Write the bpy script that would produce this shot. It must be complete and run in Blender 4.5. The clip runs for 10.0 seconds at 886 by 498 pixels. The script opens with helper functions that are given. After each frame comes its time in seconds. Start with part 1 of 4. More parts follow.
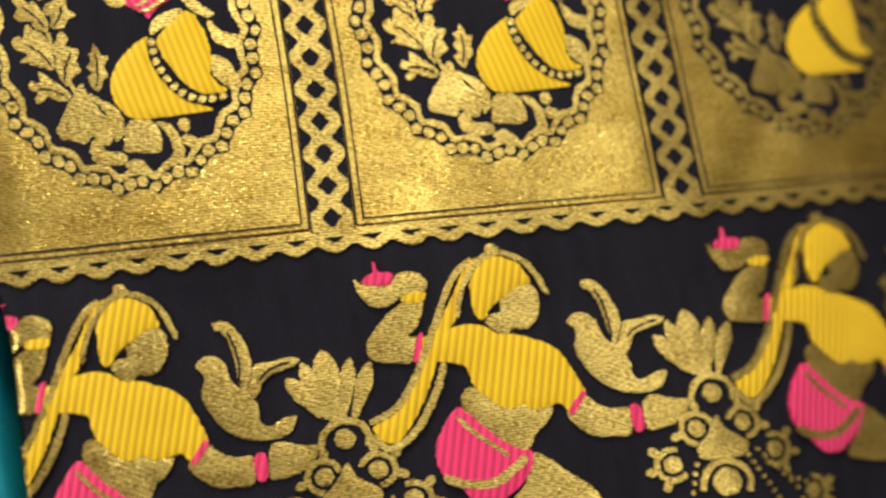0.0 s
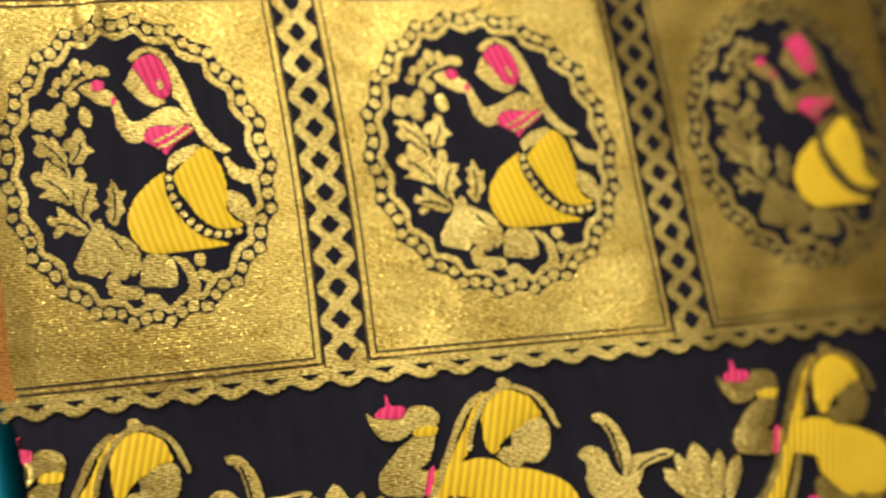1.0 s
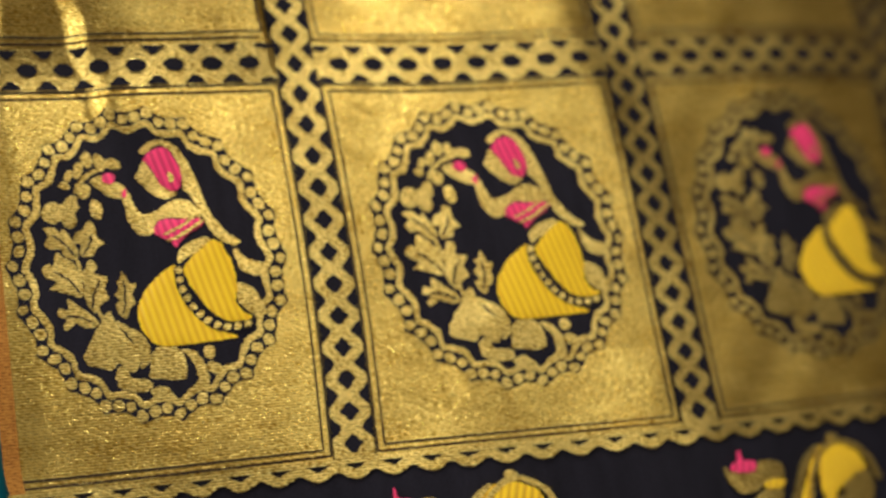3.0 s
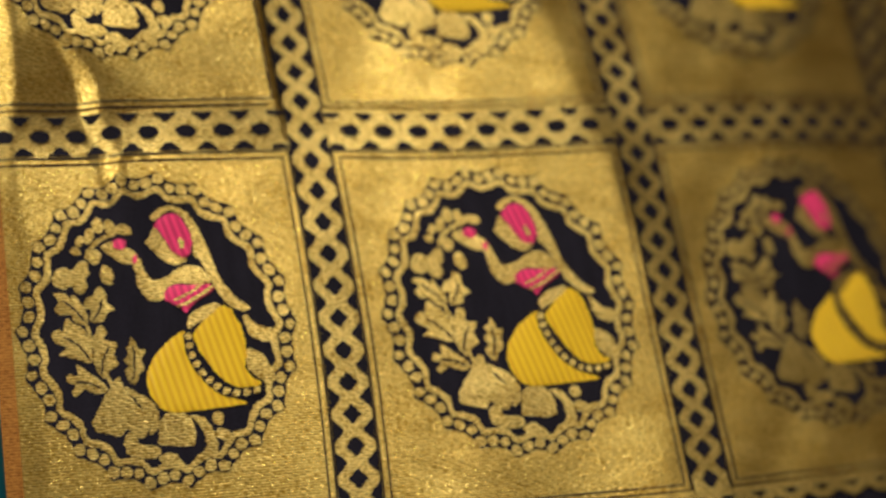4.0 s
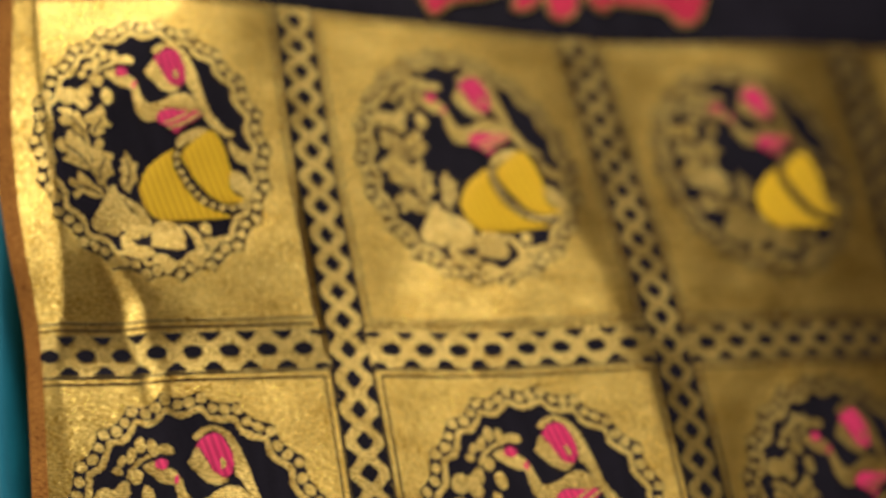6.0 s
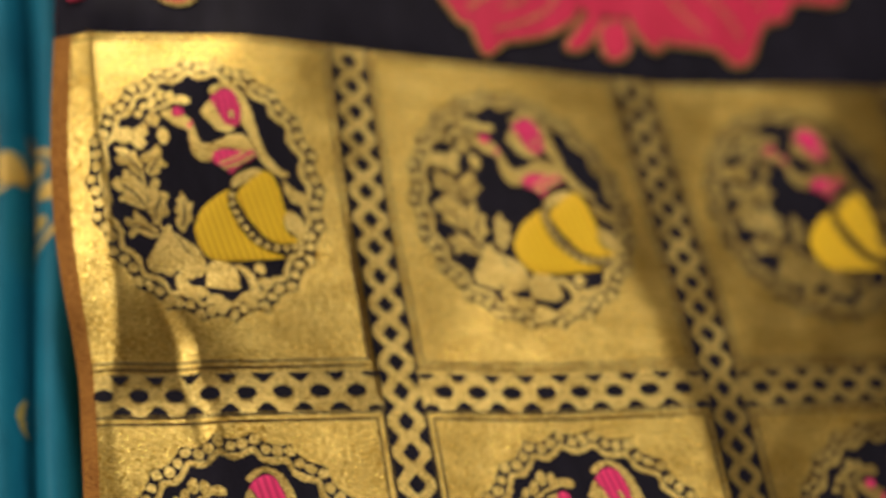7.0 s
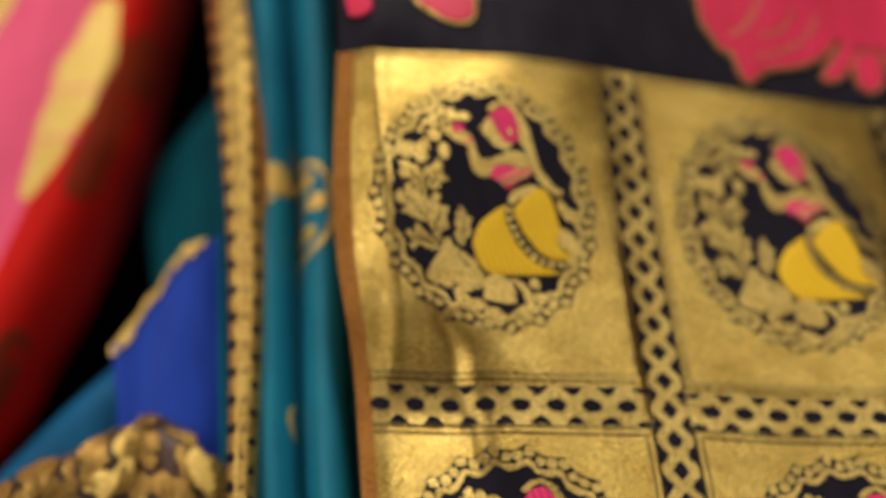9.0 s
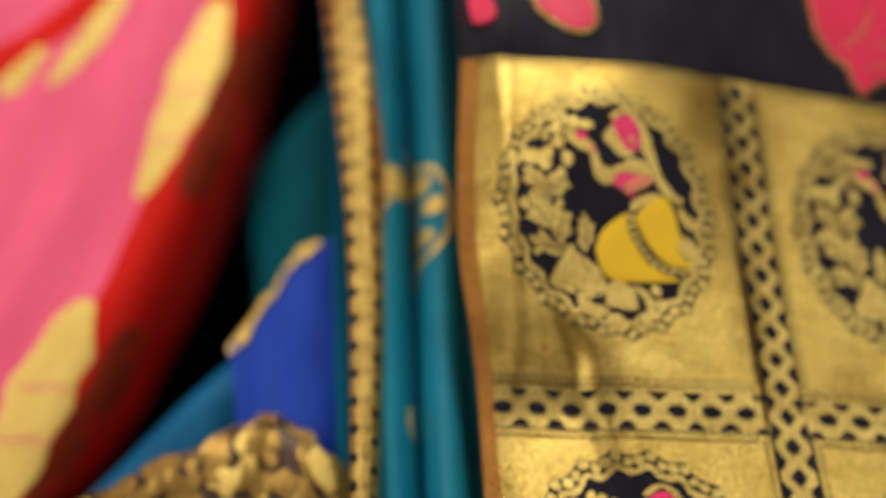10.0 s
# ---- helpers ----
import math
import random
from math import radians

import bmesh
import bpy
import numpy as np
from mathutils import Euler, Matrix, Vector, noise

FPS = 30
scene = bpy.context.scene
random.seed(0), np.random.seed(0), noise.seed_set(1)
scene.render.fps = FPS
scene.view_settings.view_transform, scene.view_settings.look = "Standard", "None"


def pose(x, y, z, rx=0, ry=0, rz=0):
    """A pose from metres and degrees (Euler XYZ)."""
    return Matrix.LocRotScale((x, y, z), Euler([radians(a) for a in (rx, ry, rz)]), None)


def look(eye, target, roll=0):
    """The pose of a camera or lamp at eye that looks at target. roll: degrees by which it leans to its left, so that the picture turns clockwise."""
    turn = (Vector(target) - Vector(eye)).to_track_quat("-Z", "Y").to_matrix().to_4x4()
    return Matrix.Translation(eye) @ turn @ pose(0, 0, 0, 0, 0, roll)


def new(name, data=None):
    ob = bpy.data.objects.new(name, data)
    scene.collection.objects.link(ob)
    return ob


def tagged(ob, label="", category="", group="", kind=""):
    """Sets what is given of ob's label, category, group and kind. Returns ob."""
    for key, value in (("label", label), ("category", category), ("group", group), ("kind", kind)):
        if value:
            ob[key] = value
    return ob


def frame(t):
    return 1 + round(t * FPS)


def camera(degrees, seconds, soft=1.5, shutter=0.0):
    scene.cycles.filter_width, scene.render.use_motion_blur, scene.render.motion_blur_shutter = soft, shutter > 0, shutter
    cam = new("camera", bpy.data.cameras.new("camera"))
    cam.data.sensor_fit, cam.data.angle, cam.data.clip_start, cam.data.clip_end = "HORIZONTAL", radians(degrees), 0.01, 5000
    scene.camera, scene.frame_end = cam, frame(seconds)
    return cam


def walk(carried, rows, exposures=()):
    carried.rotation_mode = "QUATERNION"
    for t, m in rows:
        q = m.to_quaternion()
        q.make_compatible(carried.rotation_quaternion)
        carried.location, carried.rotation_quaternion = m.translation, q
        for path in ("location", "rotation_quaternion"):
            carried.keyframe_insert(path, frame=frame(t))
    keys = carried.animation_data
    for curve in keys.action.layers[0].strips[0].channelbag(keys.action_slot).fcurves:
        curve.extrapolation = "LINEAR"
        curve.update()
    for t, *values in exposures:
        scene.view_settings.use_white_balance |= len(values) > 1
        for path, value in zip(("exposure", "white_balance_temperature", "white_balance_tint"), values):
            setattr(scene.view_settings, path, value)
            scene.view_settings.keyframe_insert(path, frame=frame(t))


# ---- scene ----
# the camera: seconds, place, yaw, pitch, roll
cam = camera(34.82, 10.0, soft=2.9)
cam.data.dof.use_dof = True
cam.data.dof.focus_distance = 0.357
cam.data.dof.aperture_fstop = 2.5
ROWS = [
    (0.0, -0.0204, -0.3594, 1.1148, -7.48, 3.30, 9.49),
    (0.5, -0.0224, -0.3611, 1.1250, -7.96, 4.14, 9.45),
    (1.0, -0.0214, -0.3641, 1.1323, -7.92, 5.93, 9.25),
    (1.5, -0.0209, -0.3649, 1.1345, -7.98, 6.74, 9.23),
    (2.0, -0.0209, -0.3657, 1.1400, -8.22, 7.19, 9.22),
    (3.5, -0.0225, -0.3677, 1.1452, -8.17, 8.41, 9.14),
    (4.0, -0.0217, -0.3673, 1.1452, -8.19, 10.32, 9.06),
    (4.5, -0.0229, -0.3675, 1.1449, -8.91, 13.04, 9.28),
    (5.0, -0.0248, -0.3686, 1.1473, -9.14, 15.21, 9.28),
    (5.5, -0.0285, -0.3694, 1.1485, -8.74, 16.66, 9.31),
    (6.0, -0.0289, -0.3723, 1.1562, -8.93, 17.51, 9.12),
    (7.5, -0.0457, -0.3723, 1.1633, -7.49, 19.10, 7.76),
    (8.0, -0.0592, -0.3704, 1.1601, -7.02, 19.76, 7.24),
    (8.5, -0.0762, -0.3704, 1.1602, -6.64, 19.93, 6.52),
    (9.0, -0.0958, -0.3716, 1.1624, -5.84, 20.31, 5.59),
    (9.5, -0.1122, -0.3738, 1.1634, -5.62, 20.50, 5.08),
    (10.0, -0.1255, -0.3760, 1.1664, -5.13, 20.04, 4.49),
]
walk(cam, [(t, pose(x, y, z, 0, 0, yaw) @ pose(0, 0, 0, pitch) @ pose(0, 0, 0, 0, roll) @ pose(0, 0, 0, 90)) for t, x, y, z, yaw, pitch, roll in ROWS],
     exposures=((0.0, 0.72, 6300, 2), (2.0, 0.6, 6200, 2), (3.5, 0.25, 6400, 8), (5.0, 0.1, 6500, 14), (8.5, 0.08, 6450, 16), (10.0, 0.4, 6300, 9)))

# ---- light ----
world = bpy.data.worlds.new("world")
scene.world = world
world.use_nodes = True
world.node_tree.nodes["Background"].inputs["Color"].default_value = (1.0, 0.95, 0.88, 1)
world.node_tree.nodes["Background"].inputs["Strength"].default_value = 0.3


def area_lamp(name, eye, target, size, watts, colour):
    data = bpy.data.lights.new(name, "AREA")
    data.shape, data.size, data.energy, data.color = "SQUARE", size, watts, colour
    ob = new(name, data)
    ob.matrix_world = look(eye, target)
    return ob


# added low fill, no known source: brightens the gold from the front
area_lamp("front_fill", (0.68, -1.3, 1.1), (0.0, 0, 1.2), 0.4, 3.4, (1.0, 0.88, 0.70))
area_lamp("ceiling_lamp", (0.03, -0.75, 2.62), (0.0, 0, 1.2), 0.5, 20, (1.0, 0.88, 0.70))
# added fill from the left, itself unseen, so the folded edge shines
area_lamp("left_fill", (-1.42, -0.85, 1.6), (-0.1, 0, 1.25), 0.5, 10, (1.0, 0.88, 0.70))


# ---- materials ----
def material(name):
    m = bpy.data.materials.new(name)
    m.use_nodes = True
    nt = m.node_tree
    return m, nt, nt.nodes["Principled BSDF"]


def node(nt, kind, values=()):
    n = nt.nodes.new(kind)
    for key, value in values:
        n.inputs[key].default_value = value
    return n


def ramp(nt, source, stops):
    r = nt.nodes.new("ShaderNodeValToRGB")
    r.color_ramp.elements[0].position, r.color_ramp.elements[0].color = stops[0][0], (*stops[0][1], 1)
    r.color_ramp.elements[1].position, r.color_ramp.elements[1].color = stops[-1][0], (*stops[-1][1], 1)
    for p, c in stops[1:-1]:
        e = r.color_ramp.elements.new(p)
        e.color = (*c, 1)
    nt.links.new(source, r.inputs["Fac"])
    return r.outputs["Color"]


def added(nt, a, ka, b, kb):
    m1, m2 = nt.nodes.new("ShaderNodeMath"), nt.nodes.new("ShaderNodeMath")
    m1.operation, m2.operation = "MULTIPLY", "MULTIPLY_ADD"
    nt.links.new(a, m1.inputs[0])
    m1.inputs[1].default_value = ka
    nt.links.new(b, m2.inputs[0])
    m2.inputs[1].default_value = kb
    nt.links.new(m1.outputs[0], m2.inputs[2])
    return m2.outputs[0]


def cloth_uv(nt, angle=0.0, stretch=(1, 1, 1)):
    tc = nt.nodes.new("ShaderNodeUVMap")
    mp = node(nt, "ShaderNodeMapping", (("Rotation", (0, 0, radians(angle))), ("Scale", stretch)))
    nt.links.new(tc.outputs["UV"], mp.inputs["Vector"])
    return mp.outputs["Vector"]


def noise_of(nt, vector, scale, detail=3.0, rough=0.55):
    n = node(nt, "ShaderNodeTexNoise", (("Scale", scale), ("Detail", detail), ("Roughness", rough)))
    nt.links.new(vector, n.inputs["Vector"])
    return n.outputs["Fac"]


def ribs_of(nt, vector, period, bend=0.6, axis="X", bend_scale=250.0):
    w = node(nt, "ShaderNodeTexWave", (("Scale", 0.31416 / period), ("Distortion", bend), ("Detail", 1.0), ("Detail Scale", bend_scale * period)))
    w.wave_type, w.bands_direction = "BANDS", axis
    nt.links.new(vector, w.inputs["Vector"])
    return w.outputs["Fac"]


def zari(name, dark, mid, light, rough=0.34, metal=0.95, relief=0.0002, stretched=0.5):
    """Woven metal thread: broken weft lines, a faint twill and uneven tarnish."""
    m, nt, b = material(name)
    flat = cloth_uv(nt)
    weft = ribs_of(nt, flat, 0.00072, 1.6, "Y")
    twill = ribs_of(nt, cloth_uv(nt, 28), 0.0012, 2.2, "Y")
    speck = noise_of(nt, cloth_uv(nt, 0, (1, 2.2, 1)), 820, 2.0, 0.75)
    stain = noise_of(nt, cloth_uv(nt, 0, (1, 2.0, 1)), 60, 4.0)
    lines = added(nt, weft, 0.6, twill, 0.16)
    tone = added(nt, lines, 0.42, speck, 1.0)
    tone = added(nt, tone, 0.85, stain, 0.26)
    col = ramp(nt, tone, [(0.51, dark), (0.64, mid), (0.77, light)])
    nt.links.new(col, b.inputs["Base Color"])
    b.inputs["Metallic"].default_value = metal
    nt.links.new(ramp(nt, speck, [(0.3, (rough + 0.16,) * 3), (0.7, (rough - 0.06,) * 3)]), b.inputs["Roughness"])
    tangent = nt.nodes.new("ShaderNodeTangent")
    tangent.direction_type = "UV_MAP"
    nt.links.new(tangent.outputs["Tangent"], b.inputs["Tangent"])
    b.inputs["Anisotropic"].default_value = stretched
    b.inputs["Anisotropic Rotation"].default_value = 0.25
    bump = node(nt, "ShaderNodeBump", (("Strength", 0.8), ("Distance", relief)))
    nt.links.new(added(nt, lines, 0.6, speck, 1.2), bump.inputs["Height"])
    nt.links.new(bump.outputs["Normal"], b.inputs["Normal"])
    return m


def ribbed(name, groove_shade, face, period=0.00194, rough=0.5, relief=0.00025, lean=-3):
    """Raised silk floats bound in upright ribs."""
    m, nt, b = material(name)
    flat = cloth_uv(nt, lean)
    rib = ribs_of(nt, flat, period, 0.5, "X", 120.0)
    fibre = noise_of(nt, cloth_uv(nt, 0, (1, 6, 1)), 900, 2.0, 0.6)
    wear = noise_of(nt, flat, 90, 3.0)
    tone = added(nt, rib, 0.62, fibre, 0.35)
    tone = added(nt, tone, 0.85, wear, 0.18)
    # shade in the grooves between ribs is put into the base colour
    nt.links.new(ramp(nt, tone, [(0.16, groove_shade), (0.52, face), (0.95, tuple(min(1.0, c * 1.18 + 0.01) for c in face))]), b.inputs["Base Color"])
    b.inputs["Roughness"].default_value = rough
    b.inputs["Sheen Weight"].default_value = 0.15
    bump = node(nt, "ShaderNodeBump", (("Strength", 0.8), ("Distance", relief)))
    nt.links.new(added(nt, rib, 1.0, fibre, 0.25), bump.inputs["Height"])
    nt.links.new(bump.outputs["Normal"], b.inputs["Normal"])
    return m


def silk(name, dark, light, rough=0.42, sheen=0.3, grain=1300, relief=0.00006, slub=(1, 0.18, 1), spec=0.5):
    """Plain woven silk with slubs along the warp."""
    m, nt, b = material(name)
    flat = cloth_uv(nt)
    weave = noise_of(nt, flat, grain, 2.0, 0.6)
    slubs = noise_of(nt, cloth_uv(nt, 0, slub), 210, 4.0, 0.6)
    blot = noise_of(nt, flat, 38, 3.0)
    tone = added(nt, weave, 0.35, slubs, 0.45)
    tone = added(nt, tone, 1.0, blot, 0.3)
    nt.links.new(ramp(nt, tone, [(0.35, dark), (0.75, light)]), b.inputs["Base Color"])
    b.inputs["Roughness"].default_value = rough
    b.inputs["Sheen Weight"].default_value = sheen
    b.inputs["Specular IOR Level"].default_value = spec
    bump = node(nt, "ShaderNodeBump", (("Strength", 0.6), ("Distance", relief)))
    nt.links.new(added(nt, weave, 0.7, slubs, 0.7), bump.inputs["Height"])
    nt.links.new(bump.outputs["Normal"], b.inputs["Normal"])
    return m


def plaster(name, colour, rough=0.8):
    m, nt, b = material(name)
    tc = nt.nodes.new("ShaderNodeTexCoord")
    n = noise_of(nt, tc.outputs["Object"], 3.0, 5.0)
    nt.links.new(ramp(nt, n, [(0.3, tuple(c * 0.9 for c in colour)), (0.7, colour)]), b.inputs["Base Color"])
    b.inputs["Roughness"].default_value = rough
    return m


GOLD = zari("gold_thread", (0.19, 0.095, 0.010), (0.57, 0.35, 0.048), (1.0, 0.81, 0.27), 0.29)
GOLD_MOTIF = zari("gold_motif_thread", (0.10, 0.052, 0.008), (0.48, 0.305, 0.052), (0.98, 0.81, 0.30), 0.33, 0.92, 0.0002)
GOLD_DULL = zari("dull_gold_thread", (0.07, 0.035, 0.008), (0.26, 0.14, 0.03), (0.54, 0.36, 0.10), 0.45, 0.8, 0.0002)
BORDER_GOLD = zari("border_gold_thread", (0.09, 0.045, 0.008), (0.34, 0.20, 0.04), (0.78, 0.58, 0.18), 0.42, 0.85)
BROWN = zari("brown_float_thread", (0.14, 0.045, 0.006), (0.34, 0.135, 0.02), (0.52, 0.25, 0.05), 0.6, 0.55)
NAVY = silk("navy_silk", (0.006, 0.006, 0.012), (0.018, 0.017, 0.031), 0.6, 0.0, spec=0.1)
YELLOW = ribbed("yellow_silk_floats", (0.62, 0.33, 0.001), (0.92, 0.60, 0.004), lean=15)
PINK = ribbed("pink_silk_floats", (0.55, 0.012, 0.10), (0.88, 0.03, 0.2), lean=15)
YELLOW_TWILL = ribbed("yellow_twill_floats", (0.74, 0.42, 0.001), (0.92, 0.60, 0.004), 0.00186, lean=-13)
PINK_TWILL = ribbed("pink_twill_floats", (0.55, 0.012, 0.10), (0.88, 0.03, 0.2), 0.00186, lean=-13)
ROSE = silk("rose_silk", (0.48, 0.008, 0.045), (0.80, 0.022, 0.12), 0.55, 0.05)
TEAL = silk("teal_silk", (0.004, 0.135, 0.235), (0.009, 0.245, 0.39), 0.55, 0.0, spec=0.25)
DEEP_TEAL = silk("deep_teal_silk", (0.004, 0.16, 0.25), (0.008, 0.30, 0.42), 0.6, 0.0, spec=0.2)
AZURE = silk("azure_silk", (0.001, 0.06, 0.16), (0.002, 0.12, 0.30), 0.6, 0.0, spec=0.2)
BLUE = silk("royal_blue_silk", (0.006, 0.03, 0.30), (0.014, 0.07, 0.55), 0.55, 0.0, spec=0.2)
RED = silk("red_silk", (0.48, 0.006, 0.003), (0.74, 0.012, 0.006), 0.6, 0.0, spec=0.15)
# near-black colour that stands in for the shade in the gap
GAP_SHADE = silk("gap_shade", (0.002, 0.002, 0.003), (0.005, 0.005, 0.006), 0.6, 0.0, spec=0.1)
UMBER = silk("umber_silk", (0.03, 0.018, 0.025), (0.12, 0.06, 0.03), 0.55, 0.1)
MAROON = silk("maroon_silk", (0.18, 0.014, 0.004), (0.34, 0.04, 0.010), 0.6, 0.0, spec=0.15)
CORAL = silk("coral_pink_silk", (0.70, 0.085, 0.19), (0.88, 0.135, 0.29), 0.6, 0.0, spec=0.2)
BUTI = zari("pale_gold_thread", (0.55, 0.34, 0.05), (0.80, 0.56, 0.12), (0.92, 0.72, 0.24), 0.5, 0.35)
WALL = plaster("wall_paint", (0.36, 0.31, 0.25))
FLOOR = plaster("floor_tile", (0.30, 0.26, 0.22), 0.4)


# ---- the hung cloth's shape ----
PITCH = 0.09
ROW = 0.111
SHIFT_X = np.array([[-5.2, -3.5, -2.1, -0.6, 0.1, 4.6], [-4.3, -2.7, -0.2, -1.2, -2.1, 0.6], [-1.2, -0.7, 1, -0.5, -3.6, -4.1], [2.5, 1.3, 2, -2, -6, -7.6], [6.1, 2.9, 0.7, -1.7, -6.2, -10.5], [6.1, 4.1, 0.2, -2.4, -6.1, -11.4], [5.4, 4.5, -0.9, -4, -6.4, -11.7], [4.4, 4.1, -1.3, -4.8, -7.3, -11.8], [3.4, 3.4, -1.5, -5.1, -8.3, -11.7]]) / 1000
SHIFT_Z = np.array([[-4.8, -3.9, -0.6, 1, -1.7, -10.4], [-2.5, -2.4, -1.1, -0.6, -3.5, -9.7], [0.4, -0.3, -1.3, -0.6, -4, -9.2], [1.3, 0.7, -1, -2.8, -6.5, -10.4], [3.1, 1.9, -0.9, -2.2, -6.7, -11.4], [4.7, 3.7, 1.3, 0, -3.7, -10.5], [6, 5.4, 3.4, 1.2, -1.4, -8.8], [7.3, 6.9, 5, 2.5, -0.8, -7.2], [8.1, 8.1, 6, 3.3, -0.7, -5.9]]) / 1000


def spline_weights(x, x0, step, n):
    q = np.clip((x - x0) / step, 0, n - 1 - 1e-9)
    i = np.floor(q).astype(int)
    t = q - i
    w = np.zeros((len(x), n))
    parts = (-.5 * t + t * t - .5 * t ** 3, 1 - 2.5 * t * t + 1.5 * t ** 3, .5 * t + 2 * t * t - 1.5 * t ** 3, -.5 * t * t + .5 * t ** 3)
    for k in range(4):
        np.add.at(w, (np.arange(len(x)), np.clip(i + k - 1, 0, n - 1)), parts[k])
    return w


def swell(x, w):
    return w * np.logaddexp(0, x / w)


def rise(x, a, b):
    t = np.clip((x - a) / (b - a), 0, 1)
    return t * t * (3 - 2 * t)


def bell(x, w):
    return np.exp(-(x / w) ** 2)


def hung(u, v):
    """Where the point (u along the weft, v along the warp) of the navy saree hangs."""
    d = np.einsum("ni,nj->nij", spline_weights(u, -0.09, 0.045, 9), spline_weights(v, -0.18, 0.06, 6))
    x = u + np.einsum("nij,ij->n", d, SHIFT_X)
    z = 1.25 + v - 0.083 * np.clip(u, -0.2, 0.3) + np.einsum("nij,ij->n", d, SHIFT_Z)
    t = rise(z, 1.25, 1.35)
    y = (1 - t) * (0.32 * swell(x - 0.093, 0.012) - 0.002)
    y = y + t * (-0.0165 + 0.22 * (swell(x + 0.018, 0.010) - swell(x - 0.085, 0.015)) + 0.13 * swell(x - 0.085, 0.015))
    # the fold turning back along the side edge, with its crease
    crease = np.interp(v, [-0.11, -0.06, -0.012, 0.0, 0.014, 0.03, 0.045, 0.07, 0.088, 0.11], [-0.0735, -0.0745, -0.0765, -0.0755, -0.0722, -0.0708, -0.0714, -0.0735, -0.0752, -0.0765])
    y = y + (0.12 + 0.42 * rise(v, -0.05, 0.04)) * swell(crease - u, 0.0007)
    # the upper part turns a little aside
    y = y + 0.095 * rise(v, -0.005, 0.03) * np.clip(u, -0.09, 0) * (1 - rise(v, 0.11, 0.16))
    # soft creases from having lain folded
    c = -0.0545 - 0.20 * (v - 0.008) + 0.0006 * np.sin(v * 230)
    y = y - 0.0026 * rise(u + 0.0012 * np.sin(v * 310), c - 0.0042, c + 0.0042) * (1 - rise(u, c + 0.004, c + 0.036)) * rise(v, -0.035, 0.0) * (1 - rise(v, 0.016, 0.040))
    y = y - 0.0022 * rise(u, -0.035, -0.008) * (1 - rise(u, -0.0075, -0.0045)) * rise(v, -0.01, 0.01) * (1 - rise(v, 0.03, 0.055))
    y = y - 0.0016 * bell(u - 0.077 + 0.18 * v, 0.009) * rise(v, -0.07, -0.01) * (1 - rise(v, 0.03, 0.08))
    # a shallow swell over each panel, from how the cloth lay pressed
    y = y + 0.0013 * np.sin(2 * np.pi * (u / PITCH - 0.9)) * rise(v, -0.125, -0.095) * (1 - rise(v, 0.10, 0.115))
    y = y + 0.00030 * np.sin(u * 95 + 9 * v + 1.0) * np.sin(v * 75 + 0.6) + 0.00010 * np.sin(u * 260 - v * 170)
    return np.stack([x, y, z], 1)


def laid(shape, u, v, h):
    e = 4e-4
    p = shape(u, v)
    n = np.cross(shape(u + e, v) - shape(u - e, v), shape(u, v + e) - shape(u, v - e))
    return p + n / np.maximum(np.linalg.norm(n, axis=1), 1e-12)[:, None] * np.asarray(h).reshape(-1, 1)


# ---- pieces of cloth ----
from mathutils.geometry import delaunay_2d_cdt


def rounded(points, rounds=3, closed=True):
    """A smooth line through the corners of a drawing."""
    p, n, out = np.array(points, float), len(points), []
    for i in range(n if closed else n - 1):
        a, b, c, d = (p[(i + k) % n] if closed else p[min(max(i + k, 0), n - 1)] for k in (-1, 0, 1, 2))
        for k in range(rounds):
            t = k / rounds
            out.append(0.5 * (2 * b + (c - a) * t + (2 * a - 5 * b + 4 * c - d) * t * t + (3 * b - a - 3 * c + d) * t ** 3))
    if not closed:
        out.append(p[-1])
    return np.array(out)


def divided(p, step):
    out = []
    for a, b in zip(p, np.roll(p, -1, 0)):
        n = max(1, int(np.ceil(np.linalg.norm(b - a) / step)))
        out += [a + (b - a) * k / n for k in range(n)]
    return np.array(out)


def inside(q, p):
    hit = np.zeros(len(q), bool)
    for a, b in zip(p, np.roll(p, -1, 0)):
        cross = (a[1] > q[:, 1]) != (b[1] > q[:, 1])
        hit ^= cross & (q[:, 0] < (b[0] - a[0]) * (q[:, 1] - a[1]) / (b[1] - a[1] + 1e-15) + a[0])
    return hit


def woven_edge(p):
    """The stepped edge that the weft threads leave: each thread ends a little further in or out."""
    row, col = np.floor(p[:, 1] / 0.00055), np.floor(p[:, 0] / 0.004)
    a = np.sin(row * 12.9898 + col * 78.233) * 43758.5453
    b = np.sin(row * 39.346 + col * 11.135) * 24634.6345
    q = p.copy()
    q[:, 0] += 0.0005 * (a - np.floor(a) - 0.5)
    q[:, 1] += 0.00016 * (b - np.floor(b) - 0.5)
    return q


